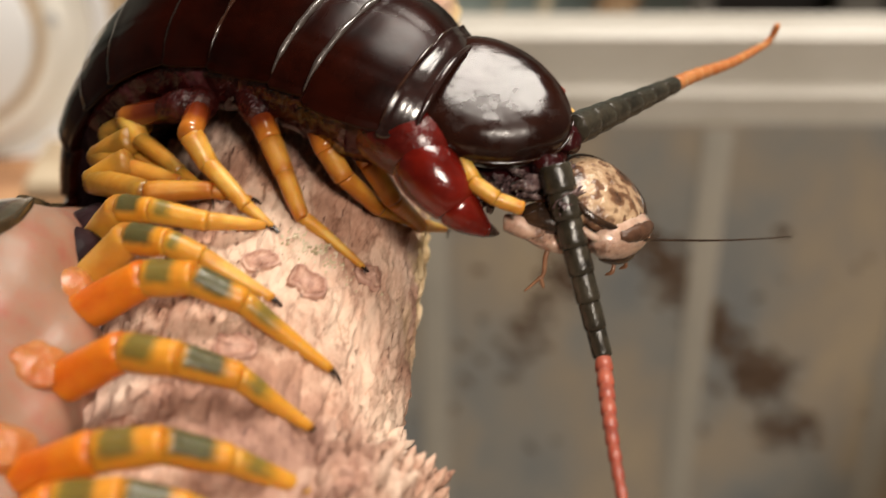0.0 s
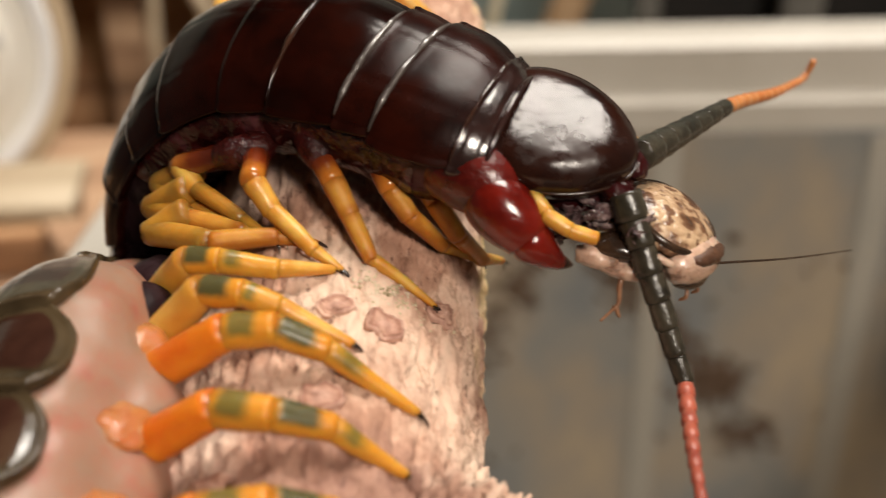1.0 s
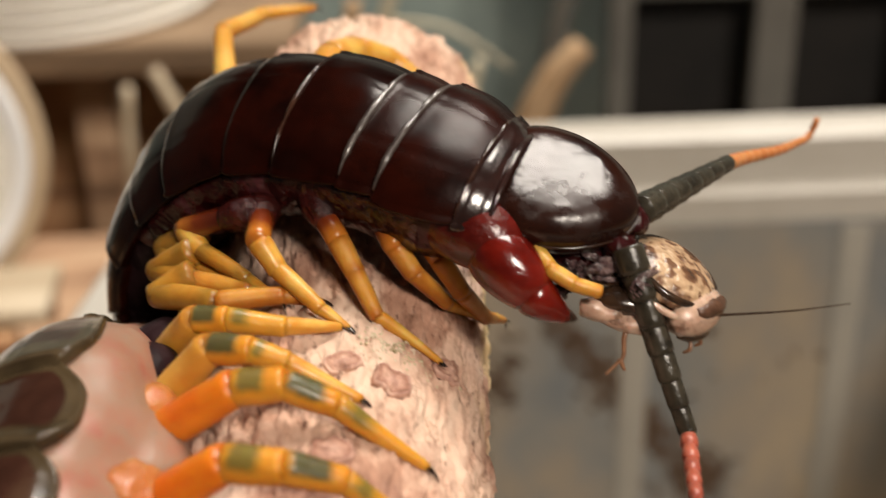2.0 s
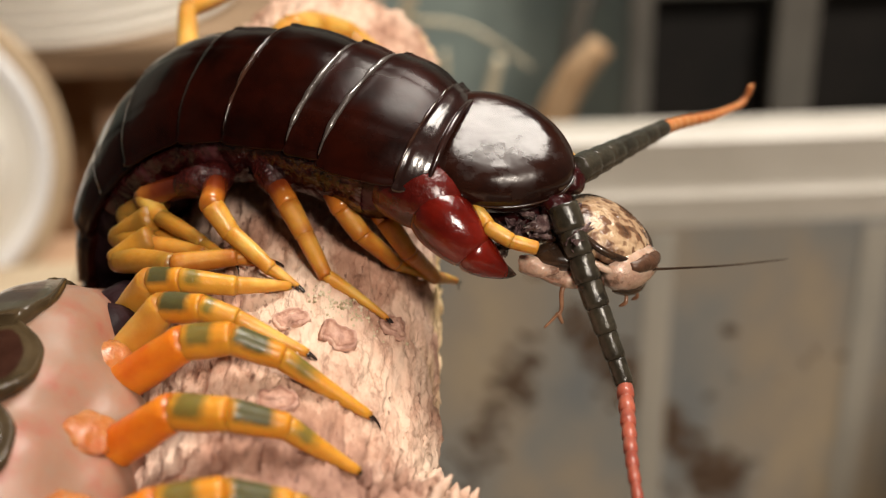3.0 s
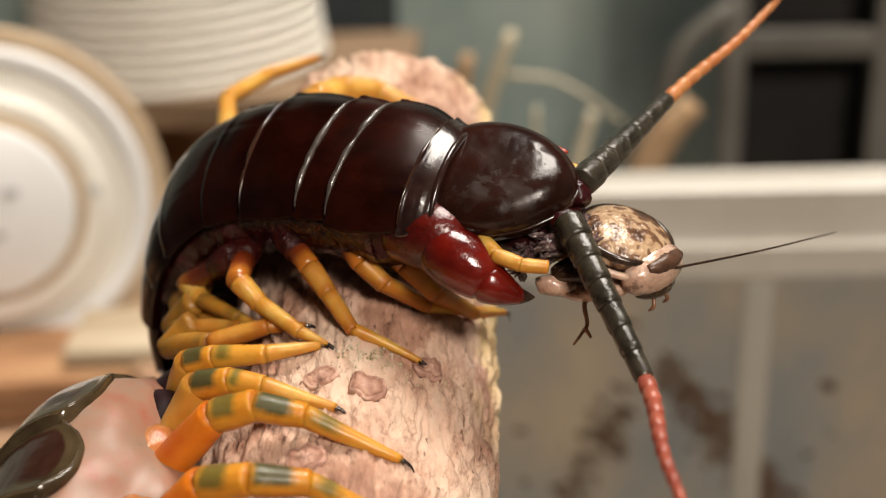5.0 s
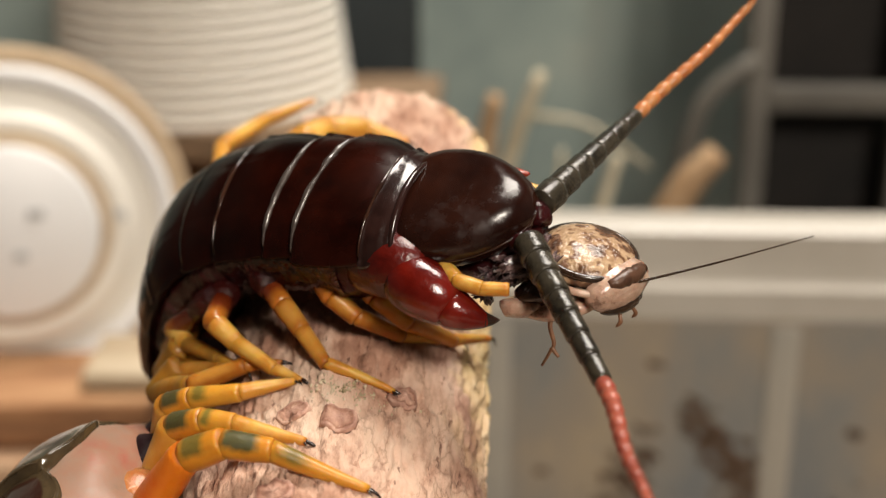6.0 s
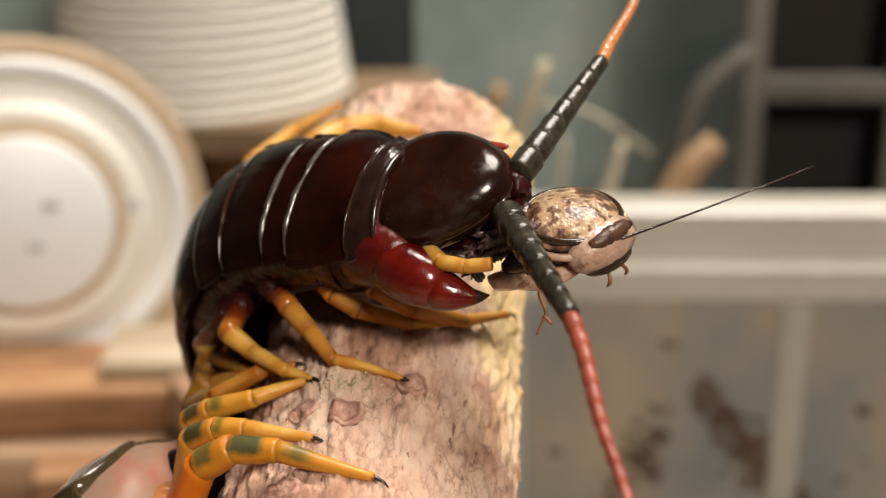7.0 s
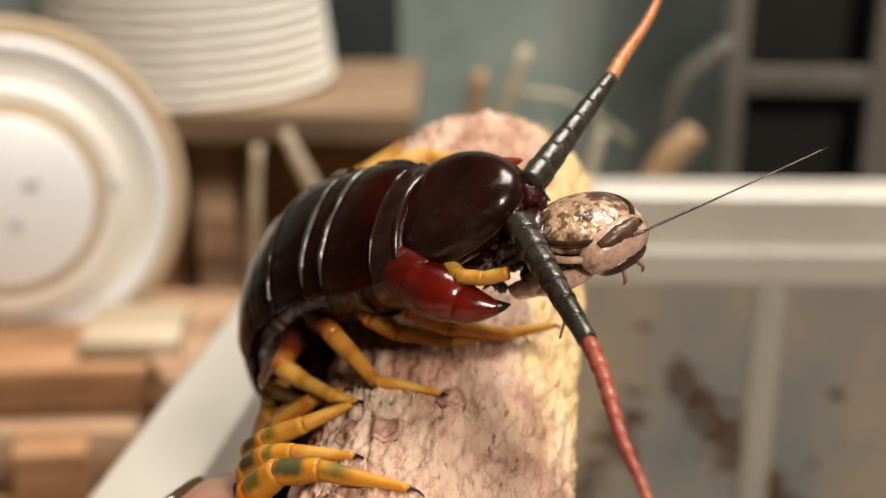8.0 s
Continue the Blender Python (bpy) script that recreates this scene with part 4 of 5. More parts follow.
REAR_LEGS = [
    (((-16.7, -15.0, -48.2), (-8.8, -21.6, -47.7), (-3.4, -22.7, -48.9), (2.1, -20.9, -48.6), (9.0, -16.0, -49.6)), (2.2, 2.0, 1.7, 1.35, 0.5), REAR),
    (((-16.4, -15.4, -59.6), (-8.1, -21.7, -59.6), (-2.4, -22.8, -58.9), (3.2, -20.8, -58.1), (12.6, -15.6, -57.4)), (2.2, 2.0, 1.7, 1.35, 0.5), REAR),
    (((-16.2, -15.7, -66.6), (-10.0, -21.0, -64.8), (-4.6, -22.2, -64.2), (0.8, -21.2, -63.9), (9.0, -17.0, -63.0)), (2.2, 2.0, 1.7, 1.35, 0.5), REAR),
]
FAR_LEGS = [
    (((-17.0, -18.0, 12.0), (-21.8, -19.0, 40.0), (-17.5, -16.0, 52.0), (-9.9, -14.5, 58.0)), (1.9, 1.4, 1.2, 0.5), (LEG_PLAIN,)),
    (((-6.5, -23.6, 8.0), (-4.6, -23.4, 25.6), (-1.6, -21.6, 31.0), (3.4, -19.0, 33.6), (9.6, -16.0, 31.8)), (2.3, 2.4, 2.3, 2.0, 0.7), (LEG_PLAIN,)),
]
LEGS = FRONT_LEGS + TUFT_LEGS + MIDDLE_LEGS + REAR_LEGS + FAR_LEGS


def centipede():
    ob = thing("centipede", "large dark brown centipede with yellow legs clinging to the branch", "centipede")
    # head plate
    p, t, n, b, w, h = body_at(0.0085)
    c = V(23.8, -29.0, -12.7)
    n = Vector((0.06, -0.97, -0.24))
    n = (n - t * n.dot(t)).normalized()
    b = t.cross(n)
    bm = bmesh.new()
    rings = []
    for rho, low in ((0.80, -0.0018), (0.93, -0.0015), (0.985, -0.0008), (1.0, 0.0), (0.985, None), (0.96, None), (0.92, None), (0.86, None), (0.78, None), (0.68, None),
                     (0.57, None), (0.45, None), (0.33, None), (0.2, None), (0.07, None)):
        row = []
        for k in range(64):
            q = 2 * math.pi * k / 64
            x, y = power(math.cos(q), 0.90), power(math.sin(q), 0.90)
            y *= 1 - 0.20 * x - 0.08 * x * x
            hgt = low if low is not None else 0.0035 * (1 - rho ** 6) ** 0.55 + 0.0003 * (1 - rho ** 2)
            # the hind part rises to meet the collar
            hgt += 0.0015 * max(0.0, -x * rho) ** 2.2 * (1 - 0.55 * abs(y))
            hgt += 0.00010 * noise.noise(Vector((x * rho * 2.2, y * rho * 2.2, 1.7))) if low is None else 0
            row.append(c + t * (0.0092 * rho * x) + b * (0.0083 * rho * y) + n * hgt)
        rings.append(row)
    skin(bm, rings)
    part("head_plate", bm, HEAD, ob, "glossy dark brown head shield")
    bm = bmesh.new()
    rim = []
    for k in range(97):
        q = math.pi * (-0.62 + 1.24 * k / 96)
        x, y = power(math.cos(q), 0.90), power(math.sin(q), 0.90)
        rim.append(c + t * (0.0092 * 0.995 * x) + b * (0.0083 * 0.995 * y * (1 - 0.20 * x - 0.08 * x * x)) + n * (0.0002 + 0.0015 * max(0.0, -x) ** 2.2 * (1 - 0.55 * abs(y))))
    tube(bm, rim, [0.00018 * math.sin(math.pi * (k + 1) / 98) ** 0.4 for k in range(97)], 10)
    part("head_rim", bm, MARGIN, ob, "thin glossy rim of the head shield")
    bm = bmesh.new()
    blob(bm, c - n * 0.0036 + t * 0.0012, (t * 0.0086, b * 0.0066, n * 0.0042), 0.10, 3)
    part("head_underside", bm, PLEURA, ob)
    # plates and soft sides, from the head back
    s = 0.0167
    lengths = (0.0013, 0.0088, 0.0048, 0.0090, 0.0070, 0.0095, 0.0080, 0.0105, 0.0095, 0.0095, 0.0050)
    beads = {0: (0.00022, MARGIN), 1: (0.00046, GLINT_MARGIN), 2: (0.00044, GLINT_MARGIN), 3: (0.00022, MARGIN)}
    for k, l in enumerate(lengths):
        bead, edge = beads.get(k, (0.0, MARGIN))
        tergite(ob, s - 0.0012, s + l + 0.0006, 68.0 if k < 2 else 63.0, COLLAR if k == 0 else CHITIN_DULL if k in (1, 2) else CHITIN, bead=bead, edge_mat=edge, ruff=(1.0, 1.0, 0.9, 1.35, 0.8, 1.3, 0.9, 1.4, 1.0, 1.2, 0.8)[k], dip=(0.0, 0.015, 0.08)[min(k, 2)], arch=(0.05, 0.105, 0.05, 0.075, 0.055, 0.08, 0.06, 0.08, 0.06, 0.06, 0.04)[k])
        side_ring(ob, s - 0.001, s + l + 0.001, PLEURA if k < 7 else DARKSKIN, 1.03, belly=0.10)
        s += l
    # wet creased skin under the plates
    bm = bmesh.new()
    sheet = []
    for i in range(190):
        p, t, n, b, w, h = body_at(0.0215 + 0.0465 * i / 189)
        row = []
        for k in range(30):
            a = radians(52 + 66 * k / 29)
            q = Vector((i * 0.060, k * 0.055, 3.0))
            q += 0.8 * Vector((noise.noise(q * 0.8), noise.noise(q * 0.8 + Vector((7, 3, 1))), 0))
            lift = 1.045 + 0.07 * abs(noise.noise(q)) + 0.03 * abs(noise.noise(q * 2.3))
            lift -= 0.16 * max(0.0, (k - 24) / 5) ** 2 + 0.10 * max(0.0, (4 - k) / 4)
            row.append(p + b * (w * 0.93 * lift * math.sin(a) ** 0.9) + n * (h * 0.93 * lift * math.cos(a)))
        sheet.append(row)
    skin(bm, sheet, closed_ring=False)
    part("skin_fold", bm, FOLD, ob, "wet creased maroon and lilac skin")
    # dark red swellings at the leg roots
    for root, knee in ((q[0][0], q[0][1]) for q in FRONT_LEGS + TUFT_LEGS[:1]):
        a, q = V(*root), V(*knee)
        way = (q - a).normalized()
        bm = bmesh.new()
        tube(bm, [a - way * 0.0046, a - way * 0.0034, a - way * 0.0012, a + way * 0.0008, a + way * 0.0016], [0.0009, 0.0019, 0.0020, 0.0016, 0.0009], 16)
        part("leg_socket", bm, SOCKET, ob, "dark red wet leg socket")
    # a second pale fold in the collar
    bm = bmesh.new()
    p, t, n, b, w, h = body_at(0.0156)
    fold = [p + b * (w * 1.015 * math.sin(a)) + n * (h * 1.02 * math.cos(a)) for a in (radians(-66 + 132 * k / 40) for k in range(41))]
    tube(bm, fold, [0.00045 * (0.3 + 0.7 * math.sin(math.pi * k / 40)) for k in range(41)], 12)
    part("collar_fold", bm, COLLAR, ob, "glossy collar fold behind the head")
    # swollen hind body: the plates lie apart on stretched pink skin
    soft = bmesh.new()
    while s < ARC[-1] - 0.012:
        tergite(ob, s - 0.0008, s + 0.0112, 70.0, PLATE_HIND, 1.05, 0.00014, HIND_MARGIN, 0.8, True, 0.045)
        side_ring(ob, s - 0.0035, s + 0.0135, PINK, 1.05, belly=0.0, crease=0.09, into=soft)
        s += 0.0108
    # pink lobes over the leg roots
    for x, y, z, ax, ay, az in ((-20.8, -12.4, -36.6, 5.2, 5.8, 5.2), (-21.6, -14.2, -41.0, 6.0, 6.6, 6.5), (-21.6, -14.2, -50.0, 6.2, 6.8, 7.0), (-21.6, -14.2, -60.0, 6.2, 6.8, 7.0), (-21.6, -14.2, -69.0, 6.2, 6.8, 7.0), (-18.9, -12.5, -42.9, 6.5, 6.8, 7.0), (-19.0, -12.4, -52.2, 6.5, 6.8, 7.4), (-19.0, -12.2, -61.8, 6.5, 6.8, 7.4), (-19.1, -12.1, -71.6, 6.5, 6.8, 7.5)):
        blob(soft, V(x, y, z), ((ax / 1000, 0, 0), (0, ay / 1000, 0), (0, 0, az / 1000)), 0.10, z, 160, 40, 28)
    swollen = part("swollen_skin", soft, PINK, ob, "stretched pink skin with reddish folds")
    merge = swollen.modifiers.new("merge", "REMESH")
    merge.mode, merge.voxel_size, merge.use_smooth_shade = "VOXEL", 0.0005, True
    ease = swollen.modifiers.new("ease", "SMOOTH")
    ease.factor, ease.iterations = 0.5, 45
    # Near-black lobes added to keep the gap beside the legs dark.
    for x, y, z, ax, ay, az in ((-20.4, -12.4, -29.5, 4.6, 5.0, 5.4), (-20.2, -9.0, -22.0, 4.4, 5.0, 6.0)):
        bm = bmesh.new()
        blob(bm, V(x, y, z), ((ax / 1000, 0, 0), (0, ay / 1000, 0), (0, 0, az / 1000)), 0.08, z, 180, 40, 28)
        part("dark_filler_lobe", bm, DARKSKIN, ob)
    for q in ((-20.7, -20.9, -50.5), (-20.9, -20.6, -40.3), (-20.8, -20.9, -60.5)):
        bm = bmesh.new()
        blob(bm, V(*q), ((0.00045, 0, 0.0007), (0.0002, 0.0005, 0), (-0.0002, 0, 0.0004)), 0.2, q[2], 140, 12, 8)
        part("breathing_slit", bm, REDSKIN, ob, "dark red breathing slit")
    # poison claws
    for sgn in (1, -1):
        def mirrored(q):
            return q if sgn > 0 else q - 1.45 * b * (q - c).dot(b) - n * 0.0015

        def horn(points, radii, steps=6, sides=22):
            pts = spline([mirrored(V(*q)) for q in points], steps)
            rad = [r.x for r in spline([(r / 1000, 0, 0) for r in radii], steps)]
            m_ = bmesh.new()
            tube(m_, pts, [max(r, 0.00005) for r in rad], sides)
            return m_

        part("claw_base", horn(((8.2, -26.0, -13.2), (11.0, -26.6, -15.2), (13.8, -27.0, -16.9), (16.2, -26.8, -18.3), (18.4, -26.3, -19.2), (19.6, -25.9, -19.6)), (1.6, 3.6, 4.3, 4.1, 3.1, 1.2)), FANG_BASE, ob, "dark red base of the poison claw")
        f = part("poison_claw", horn(((14.9, -26.6, -18.9), (15.7, -26.3, -19.5), (17.3, -25.7, -20.7), (19.3, -24.5, -22.1), (20.8, -23.3, -23.1), (21.3, -22.9, -23.5)), (1.4, 3.0, 3.6, 3.4, 2.75, 2.2)), FANG, ob, "deep red poison claw")
        part("claw_tip", horn(((20.4, -23.5, -22.9), (21.1, -23.1, -23.4), (22.5, -22.3, -24.0), (24.2, -21.4, -24.4), (25.3, -20.9, -24.3)), (1.6, 2.45, 2.0, 1.1, 0.45)), FANG, f)
        part("black_point", horn(((24.4, -21.3, -24.4), (25.3, -20.9, -24.3), (26.0, -20.5, -24.0)), (0.98, 0.55, 0.08)), BLACK, f, "black point")
        # yellow mouth feeler
        ax = [V(20.9, -26.6, -20.0), V(22.5, -26.0, -22.5), V(25.2, -24.9, -23.5), V(28.1, -24.1, -23.6)]
        if sgn < 0:
            ax = [q - 1.6 * b * (q - c).dot(b) - n * 0.001 for q in ax]
        m0 = None
        for i, (q0, q1) in enumerate(zip(ax, ax[1:])):
            o = limb_piece("mouth_feeler" if i == 0 else "feeler_joint", m0 or ob, q0 - (q1 - q0) * 0.12, q1, Vector((0, 0, 0)), 0.00105 - 0.0001 * i, 0.00100 - 0.0001 * i, LEG_PLAIN, "yellow jointed mouth feeler" if i == 0 else "")
            m0 = m0 or o
    for q in ((-18.3, -16.7, -35.6), (-17.3, -18.2, -47.8), (-17.4, -18.2, -57.8), (-17.5, -18.1, -67.2)):
        bm = bmesh.new()
        blob(bm, V(*q), ((0.0028, 0.0007, 0.0005), (0.0005, 0.0018, 0), (-0.0004, 0.0005, 0.0028)), 0.28, q[2], 170, 32, 22)
        part("hip", bm, LEG_ORANGE_PLAIN, ob, "shiny orange hip")
    bm = bmesh.new()
    blob(bm, c - t * 0.0010 - b * 0.0074 - n * 0.0016, (t * 0.0066, b * 0.0012, n * 0.0011), 0.2, 2.0, 140, 40, 20)
    part("red_skin", bm, REDSKIN, ob, "wet red skin beside the head shield")
    for q in ((32.2, -27.2, -14.6), (30.2, -26.4, -18.2)):
        bm = bmesh.new()
        blob(bm, V(*q), ((0.0019, 0, 0), (0, 0.0017, 0), (0, 0, 0.0017)), 0.25, q[0], 150)
        part("feeler_socket", bm, PLEURA, ob, "wet dark brown feeler socket")
    for k, (pts, radii, mats) in enumerate(LEGS):
        leg(ob, pts, radii, mats, root=0.0036 if k < 5 else 0.0012)
    return ob


def feeler_joints(parent, count, length, r0, r1, material, name):
    """Bead-like joints in a row along +x; the first one is the part."""
    first = None
    step = length / count
    for i in range(count):
        bm = bmesh.new()
        a, q = r0 + (r1 - r0) * i / count, r0 + (r1 - r0) * (i + 1) / count
        x = [0.0, 0.06, 0.2, 0.5, 0.8, 0.95, 1.02]
        k = [0.90, 0.95, 0.98, 1.0, 1.05, 1.03, 0.90]
        tube(bm, [Vector((step * (i + u), 0, 0)) for u in x], [(a + (q - a) * u) * w for u, w in zip(x, k)], 14)
        ob = part(name if i == 0 else "feeler_bead", bm, material, first or parent)
        first = first or ob
    return first


def aim(base, way, ref=(0.0, -0.6, 0.8)):
    """A pose at base whose x axis points along way."""
    x = Vector(way).normalized()
    z = (Vector(ref) - x * Vector(ref).dot(x)).normalized()
    y = z.cross(x)
    return Matrix.Translation(base) @ Matrix((x, y, z)).transposed().to_4x4()


def cockroach():
    ob = thing("cockroach", "mottled brown cockroach held in the centipede's jaws", "cockroach")
    fwd, up = Vector((0.68, 0.30, -0.66)), Vector((0.45, -0.80, -0.02))
    fwd.normalize()
    up = (up - fwd * up.dot(fwd)).normalized()
    side = fwd.cross(up)
    c = V(36.8, -21.8, -17.6)
    bm = bmesh.new()
    rings = []
    for i in range(19):
        a = radians(-6 + 96 * i / 18)
        row = []
        for k in range(48):
            q = 2 * math.pi * k / 48
            r = 1 + 0.03 * noise.noise(Vector((math.cos(q), math.sin(q), 2)))
            row.append(c + fwd * (0.0058 * r * math.cos(a) * math.cos(q)) + side * (0.0062 * r * math.cos(a) * math.sin(q)) + up * (0.0030 * math.sin(a)))
        rings.append(row)
    skin(bm, rings)
    shield = part("neck_shield", bm, ROACH_BACK, ob, "brown and cream mottled neck shield")
    for nm, rr_, dz, mt, lb in (("black_line", 0.0058, 0.0009, ROACH_DARK, "thin black edge line"), ("shield_margin", 0.0067, -0.0006, ROACH_PALE, "pale shield margin")):
        bm = bmesh.new()
        pts = [c + fwd * (0.93 * rr_ * math.cos(q)) + side * (rr_ * math.sin(q)) + up * dz for q in (2 * math.pi * k / 56 for k in range(57))]
        tube(bm, pts, [0.00045] * 57, 8)
        part(nm, bm, mt, shield, lb)
    bm = bmesh.new()
    blob(bm, c - up * 0.0026 - fwd * 0.0012, (fwd * 0.0066, side * 0.0056, up * 0.0028), 0.06, 5)
    part("body", bm, ROACH_PALE, ob, "pale pink underside")
    hc, hf, hs, hu = c + fwd * 0.0046 - up * 0.0010, 0.0027, 0.0053, 0.0029
    bm = bmesh.new()
    blob(bm, hc, (fwd * hf, side * hs, up * hu), 0.05, 6)
    head = part("head", bm, ROACH_PALE, ob, "pale pink banded face")
    for nm, el, spread, rad, lb in (("face_band", 54, 60, 0.00105, "dark brown face band"), ("mouth", -34, 64, 0.00095, "black mouth edge")):
        bm = bmesh.new()
        pts = []
        for k in range(-10, 11):
            ph, th = radians(spread * k / 10), radians(el - 10 * (k / 10) ** 2 + 6 * noise.noise(Vector((k * 0.4, el, 0))))
            pts.append(hc + 0.85 * (fwd * (hf * math.cos(th) * math.cos(ph)) + side * (hs * math.cos(th) ** 0.5 * math.sin(ph)) + up * (hu * math.sin(th))))
        tube(bm, pts, [rad * (1 - 0.5 * (k / 10) ** 2) for k in range(-10, 11)], 8)
        part(nm, bm, ROACH_BROWN if nm == "face_band" else ROACH_DARK, head, lb)
    for sg in (-1, 1):
        bm = bmesh.new()
        a = hc + fwd * 0.0019 - up * 0.0022 + side * (0.0011 * sg)
        tube(bm, spline([a, a + fwd * 0.0007 - up * 0.0008 + side * (0.0004 * sg), a + fwd * 0.0004 - up * 0.0017 + side * (0.0005 * sg)], 4), [0.00026, 0.00024, 0.00022, 0.00024, 0.00026, 0.00024, 0.00022, 0.00018, 0.0001], 7)
        part("mouth_palp", bm, ROACH_LEG, head, "small brown mouth palp")
    for sg in (1, -1):
        bm = bmesh.new()
        blob(bm, c + fwd * 0.0044 + side * (0.0040 * sg) - up * 0.0008, (fwd * 0.0012, side * 0.0009, up * 0.0011))
        part("eye", bm, ROACH_DARK, ob, "dark eye")
        bm = bmesh.new()
        tube(bm, spline([c - fwd * 0.0062 + side * (0.0042 * sg) - up * 0.0016, c - fwd * 0.001 + side * (0.0058 * sg) - up * 0.0016, c + fwd * 0.003 + side * (0.0050 * sg) - up * 0.0016], 6), [0.00045] * 13, 10, 0.6)
        part("side_stripe", bm, ROACH_DARK, ob, "black side stripe")
    bm = bmesh.new()
    tip = V(63.5, -10.0, -6.5)
    a0 = c + fwd * 0.0066 + up * 0.0004
    pts = spline([a0, a0.lerp(tip, 0.5) + V(0, -0.4, -0.8), tip], 12)
    tube(bm, pts, [0.00017 * (1 - 0.6 * i / len(pts)) for i in range(len(pts))], 6)
    part("feeler", bm, ROACH_DARK, ob, "hair-thin dark feeler")
    for pp in (((32.4, -19.6, -23.0), (31.4, -18.6, -24.3), (31.4, -16.9, -25.6), (30.7, -16.2, -26.2), (29.5, -15.2, -27.0)), ((31.0, -16.6, -25.8), (31.6, -15.6, -26.6)), ((38.6, -20.2, -22.0), (39.2, -19.4, -23.2), (39.0, -18.6, -23.8))):
        bm = bmesh.new()
        q = spline([V(*x) for x in pp], 5)
        tube(bm, q, [0.00034 * (1 - 0.6 * i / len(q)) for i in range(len(q))], 7)
        part("foot", bm, ROACH_LEG, ob, "small brown spiny foot")
    for q, ax, mt, nm, lb in (((31.6, -21.4, -21.6), (3.6, 1.7, 2.2), ROACH_DARK, "wing_stub", "torn black wing stub"), ((32.6, -19.6, -22.6), (4.4, 1.3, 2.2), ROACH_PALE, "breast_plate", "pale glossy breast plate"),
                              ((28.8, -20.6, -22.4), (2.7, 1.5, 1.6), ROACH_PALE, "torn_skin", "pale torn skin")):
        bm = bmesh.new()
        blob(bm, V(*q), ((ax[0] / 1000, 0.0004, 0), (-0.0003, ax[1] / 1000, 0.0003), (0, 0, ax[2] / 1000)), 0.12 if nm != "torn_skin" else 0.4, q[0], 140)
        part(nm, bm, mt, ob, lb)
    # chewed soft part between the jaws
    rg = random.Random(3)
    bm = bmesh.new()
    for k in range(46):
        q = V(rg.uniform(24, 33.5), rg.uniform(-25.6, -21.8), rg.uniform(-22.2, -15.4))
        ax = [Vector((rg.gauss(0, 1), rg.gauss(0, 1), rg.gauss(0, 1))).normalized() for _ in range(3)]
        g = rg.uniform(0.5, 1.25)
        blob(bm, q, (ax[0] * 0.0019 * g, ax[1] * 0.0008 * g, ax[2] * 0.0006 * g), 0.75, k, 260, 22, 16)
    part("chewed_flesh", bm, FLESH, ob, "dark chewed crumbly flesh")["kind"] = "stuff"
    return ob


BRANCH = branch()
CENTIPEDE = centipede()
ROACH = cockroach()
FAR_BASE, NEAR_BASE = V(33.0, -28.0, -13.7), V(31.0, -26.9, -19.0)
FAR_FEELER = feeler_joints(CENTIPEDE, 7, 0.0245, 0.00188, 0.00104, ANT_DARK, "feeler")
NEAR_FEELER = feeler_joints(CENTIPEDE, 7, 0.0215, 0.00190, 0.00104, ANT_DARK, "feeler")
FAR_TIP = feeler_joints(FAR_FEELER, 1, 0.0025, 0.00100, 0.00096, ANT_ORANGE, "feeler_tip")
NEAR_TIP = feeler_joints(NEAR_FEELER, 1, 0.0025, 0.00100, 0.00096, ANT_RED, "feeler_tip")


def red_beads(tip, length, count, material, hook):
    """The rest of the red end, in one mesh with its joints."""
    bm = bmesh.new()
    step = length / count
    pts, rad = [], []
    for i in range(count):
        for u, k in ((0.02, 0.80), (0.2, 0.93), (0.55, 1.04), (0.88, 1.06), (0.99, 0.80)):
            s = step * (i + u)
            bend = max(0.0, s / length - 0.86) / 0.14
            pts.append(Vector((s - hook * 0.0030 * bend ** 2, 0.0002 * math.sin(9 * s / length), 0.0010 * (s / length) ** 2 + hook * 0.0030 * bend ** 1.5)))
            rad.append(k * (0.00098 - 0.00055 * (s / length)))
    tube(bm, pts, rad, 12)
    me = bpy.data.meshes.new("feeler_tip")
    bmesh.ops.recalc_face_normals(bm, faces=bm.faces)
    bm.to_mesh(me)
    bm.free()
    me.polygons.foreach_set("use_smooth", [True] * len(me.polygons))
    me.materials.append(material)
    tip.data = me
    tip["label"] = "brick-red beaded feeler end"


red_beads(FAR_TIP, 0.0285, 13, ANT_ORANGE, 1.0)
red_beads(NEAR_TIP, 0.025, 11, ANT_RED, 0.2)

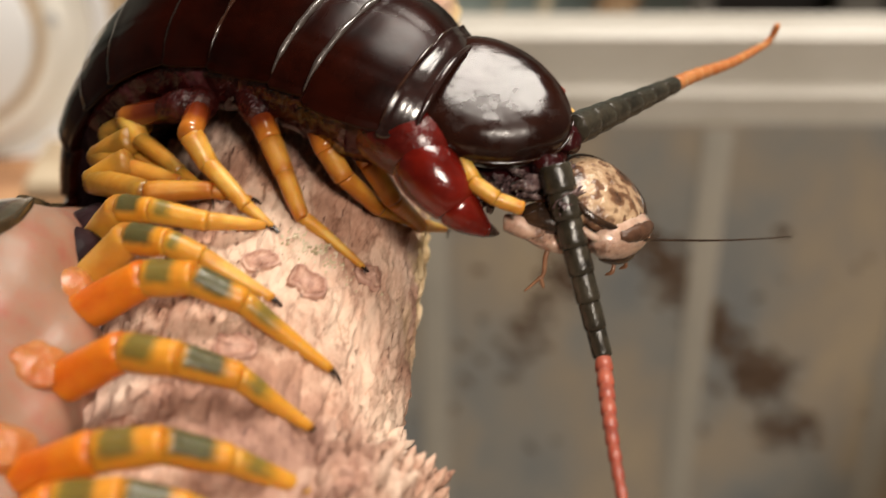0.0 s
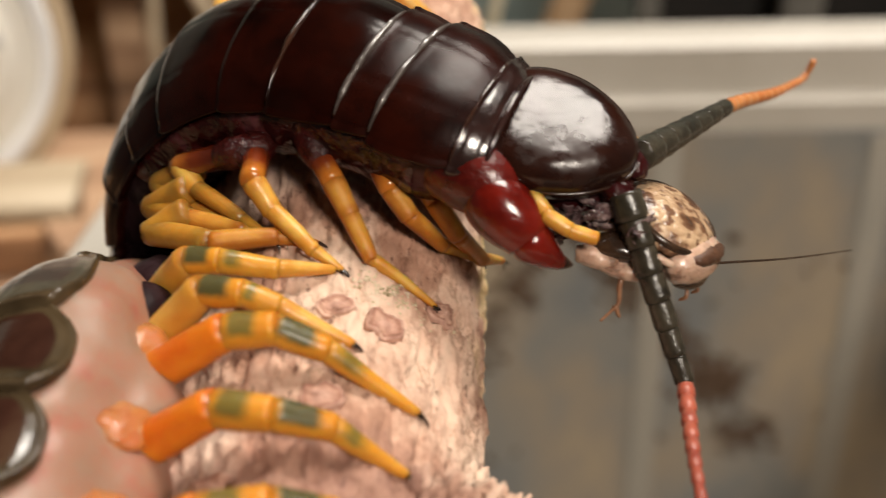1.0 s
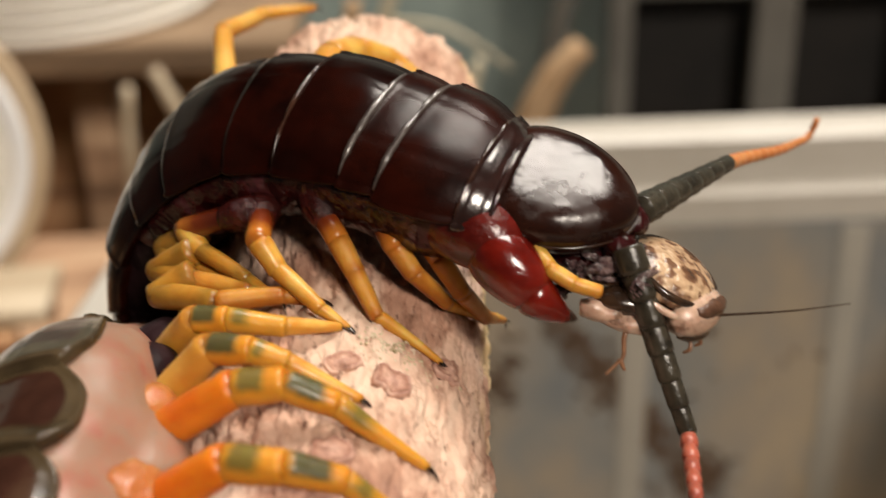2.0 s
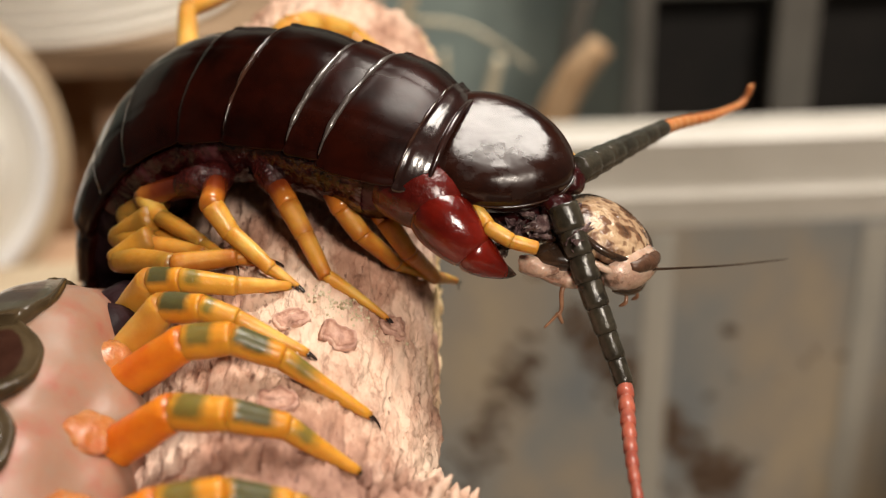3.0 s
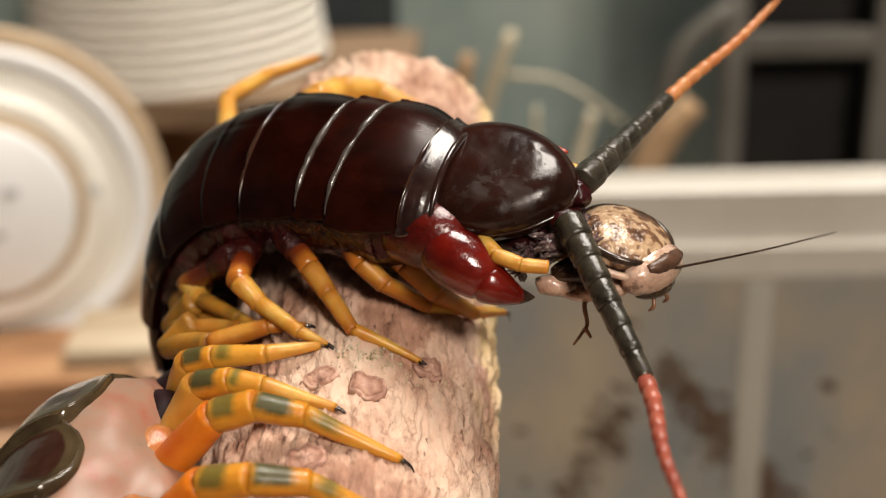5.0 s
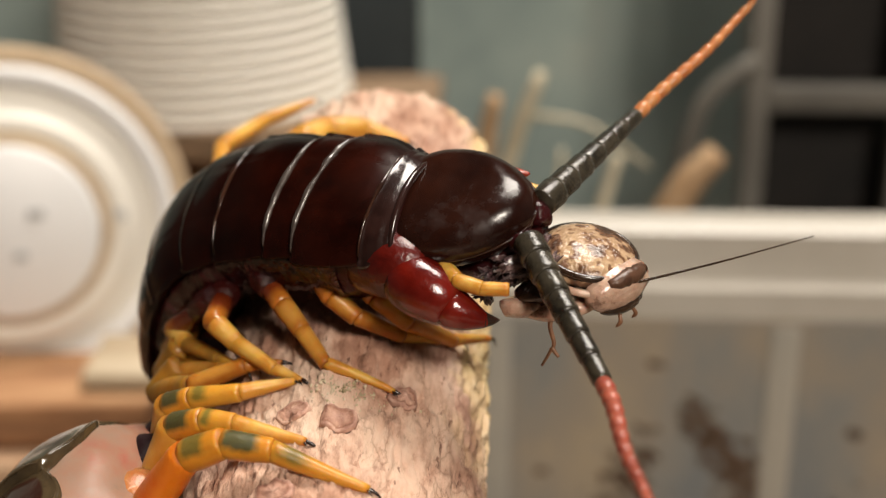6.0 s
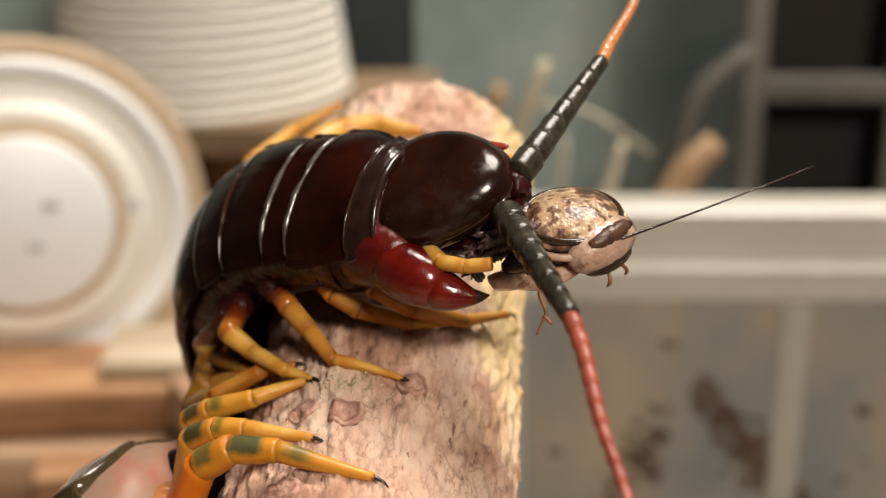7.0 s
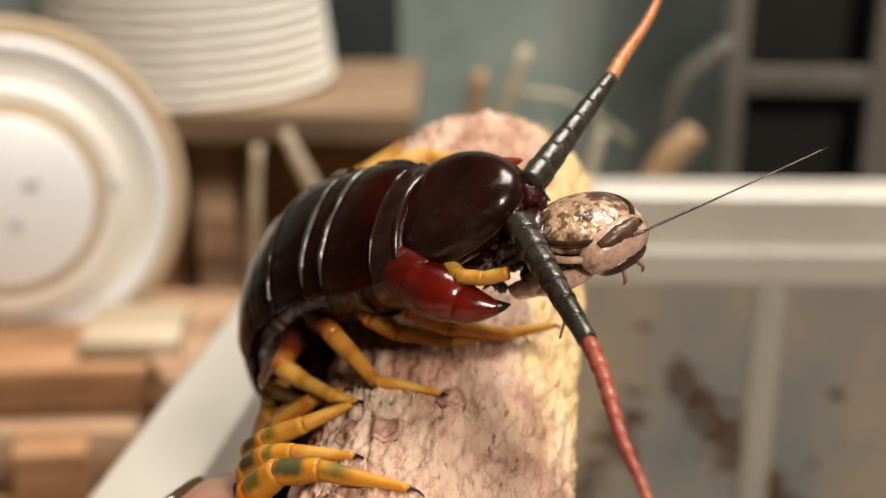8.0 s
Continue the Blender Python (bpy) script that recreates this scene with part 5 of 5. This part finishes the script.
FAR_ROWS = (
    (0, (0.562, 0.229, 0.795), (0.606, 0.216, 0.766)),
    (0.5, (0.563, 0.245, 0.789), (0.641, 0.276, 0.716)),
    (1, (0.567, 0.243, 0.787), (0.604, 0.322, 0.729)),
    (1.5, (0.576, 0.229, 0.785), (0.599, 0.312, 0.737)),
    (2, (0.594, 0.221, 0.774), (0.637, 0.308, 0.707)),
    (2.2, (0.576, 0.219, 0.787), (0.602, 0.303, 0.739)),
    (3.3, (0.572, 0.245, 0.783), (0.633, 0.314, 0.708)),
    (3.5, (0.660, 0.046, 0.750), (0.851, -0.217, 0.479)),
    (4, (0.557, 0.090, 0.825), (0.800, -0.279, 0.531)),
    (4.5, (0.527, 0.133, 0.839), (0.670, 0.038, 0.741)),
    (4.7, (0.518, 0.130, 0.846), (0.717, -0.074, 0.693)),
    (5.8, (0.486, 0.135, 0.863), (0.702, -0.005, 0.713)),
    (6, (0.508, 0.130, 0.852), (0.739, -0.113, 0.664)),
    (6.5, (0.504, -0.146, 0.851), (0.191, 0.168, 0.967)),
    (7, (0.439, 0.058, 0.897), (0.274, 0.111, 0.955)),
    (7.5, (0.408, 0.079, 0.910), (0.360, 0.090, 0.929)),
    (8, (0.393, 0.101, 0.914), (0.312, 0.103, 0.945)),
)
NEAR_ROWS = (
    (0, (0.355, 0.687, -0.634), (0.015, -0.114, -0.993)),
    (0.5, (0.344, 0.692, -0.635), (-0.067, -0.173, -0.983)),
    (1, (0.360, 0.690, -0.628), (-0.095, -0.152, -0.984)),
    (1.5, (0.393, 0.714, -0.579), (-0.120, -0.226, -0.967)),
    (2, (0.357, 0.731, -0.581), (-0.131, -0.184, -0.974)),
    (2.2, (0.286, 0.441, -0.851), (-0.134, -0.169, -0.977)),
    (3.3, (0.321, 0.741, -0.590), (-0.077, -0.103, -0.992)),
    (3.5, (0.295, 0.302, -0.907), (0.042, -0.100, -0.994)),
    (4, (0.296, 0.263, -0.918), (0.054, -0.247, -0.968)),
    (4.5, (0.278, 0.336, -0.900), (0.052, -0.063, -0.997)),
    (4.7, (0.271, 0.369, -0.889), (0.047, -0.188, -0.981)),
    (5.8, (0.243, 0.308, -0.920), (0.103, -0.075, -0.992)),
    (6, (0.281, 0.253, -0.926), (0.148, -0.163, -0.975)),
    (6.5, (0.282, -0.135, -0.950), (0.086, -0.016, -0.996)),
    (7, (0.316, 0.066, -0.946), (0.122, 0.257, -0.959)),
    (7.5, (0.326, 0.050, -0.944), (0.117, 0.205, -0.972)),
    (8, (0.288, 0.277, -0.917), (0.167, 0.252, -0.953)),
)


def motions():
    rows = [
        (0, pose(-0.0248, 0.1437, 0.3718, -78.04, 6.26, -1.41)),
        (0.5, pose(-0.0208, 0.1375, 0.3692, -79.03, 5.96, -1.27)),
        (1, pose(-0.0116, 0.1412, 0.3698, -78.08, 4.44, -1.33)),
        (1.5, pose(-0.0053, 0.1441, 0.3709, -77.35, 4.79, -2.31)),
        (2, pose(-0.0081, 0.1446, 0.3734, -77.48, 4.48, -1.81)),
        (2.2, pose(-0.0118, 0.1472, 0.3756, -76.75, 5.20, -1.41)),
        (3.3, pose(-0.0166, 0.1525, 0.3749, -76.71, 2.70, -0.76)),
        (3.5, pose(-0.0165, 0.1525, 0.3755, -76.63, 1.92, -0.83)),
        (4, pose(-0.0232, 0.1536, 0.3733, -75.91, -0.91, -0.86)),
        (4.5, pose(-0.0243, 0.1520, 0.3725, -73.92, -3.06, -2.36)),
        (4.7, pose(-0.0249, 0.1515, 0.3676, -74.70, -5.70, -2.35)),
        (5.8, pose(-0.0323, 0.1544, 0.3639, -74.14, -13.10, -2.90)),
        (6, pose(-0.0358, 0.1534, 0.3593, -73.24, -15.20, -4.07)),
        (6.5, pose(-0.0441, 0.1526, 0.3560, -71.53, -18.76, -6.86)),
        (7, pose(-0.0411, 0.1487, 0.3552, -70.83, -24.46, -10.66)),
        (7.5, pose(-0.0321, 0.1473, 0.3476, -71.28, -29.77, -13.64)),
        (8, pose(-0.0270, 0.1475, 0.3447, -71.07, -32.97, -16.33)),
    ]
    for ob in (BRANCH, CENTIPEDE, ROACH):
        walk(ob, rows)
    for base, root, tip, length, table in ((FAR_BASE, FAR_FEELER, FAR_TIP, 0.0245, FAR_ROWS), (NEAR_BASE, NEAR_FEELER, NEAR_TIP, 0.0215, NEAR_ROWS)):
        turned = [(t, aim(base, d1), aim((length, 0, 0), aim((0, 0, 0), d1).to_3x3().inverted() @ Vector(d2))) for t, d1, d2 in table]
        walk(root, [(t, m) for t, m, _ in turned])
        walk(tip, [(t, m) for t, _, m in turned])


motions()
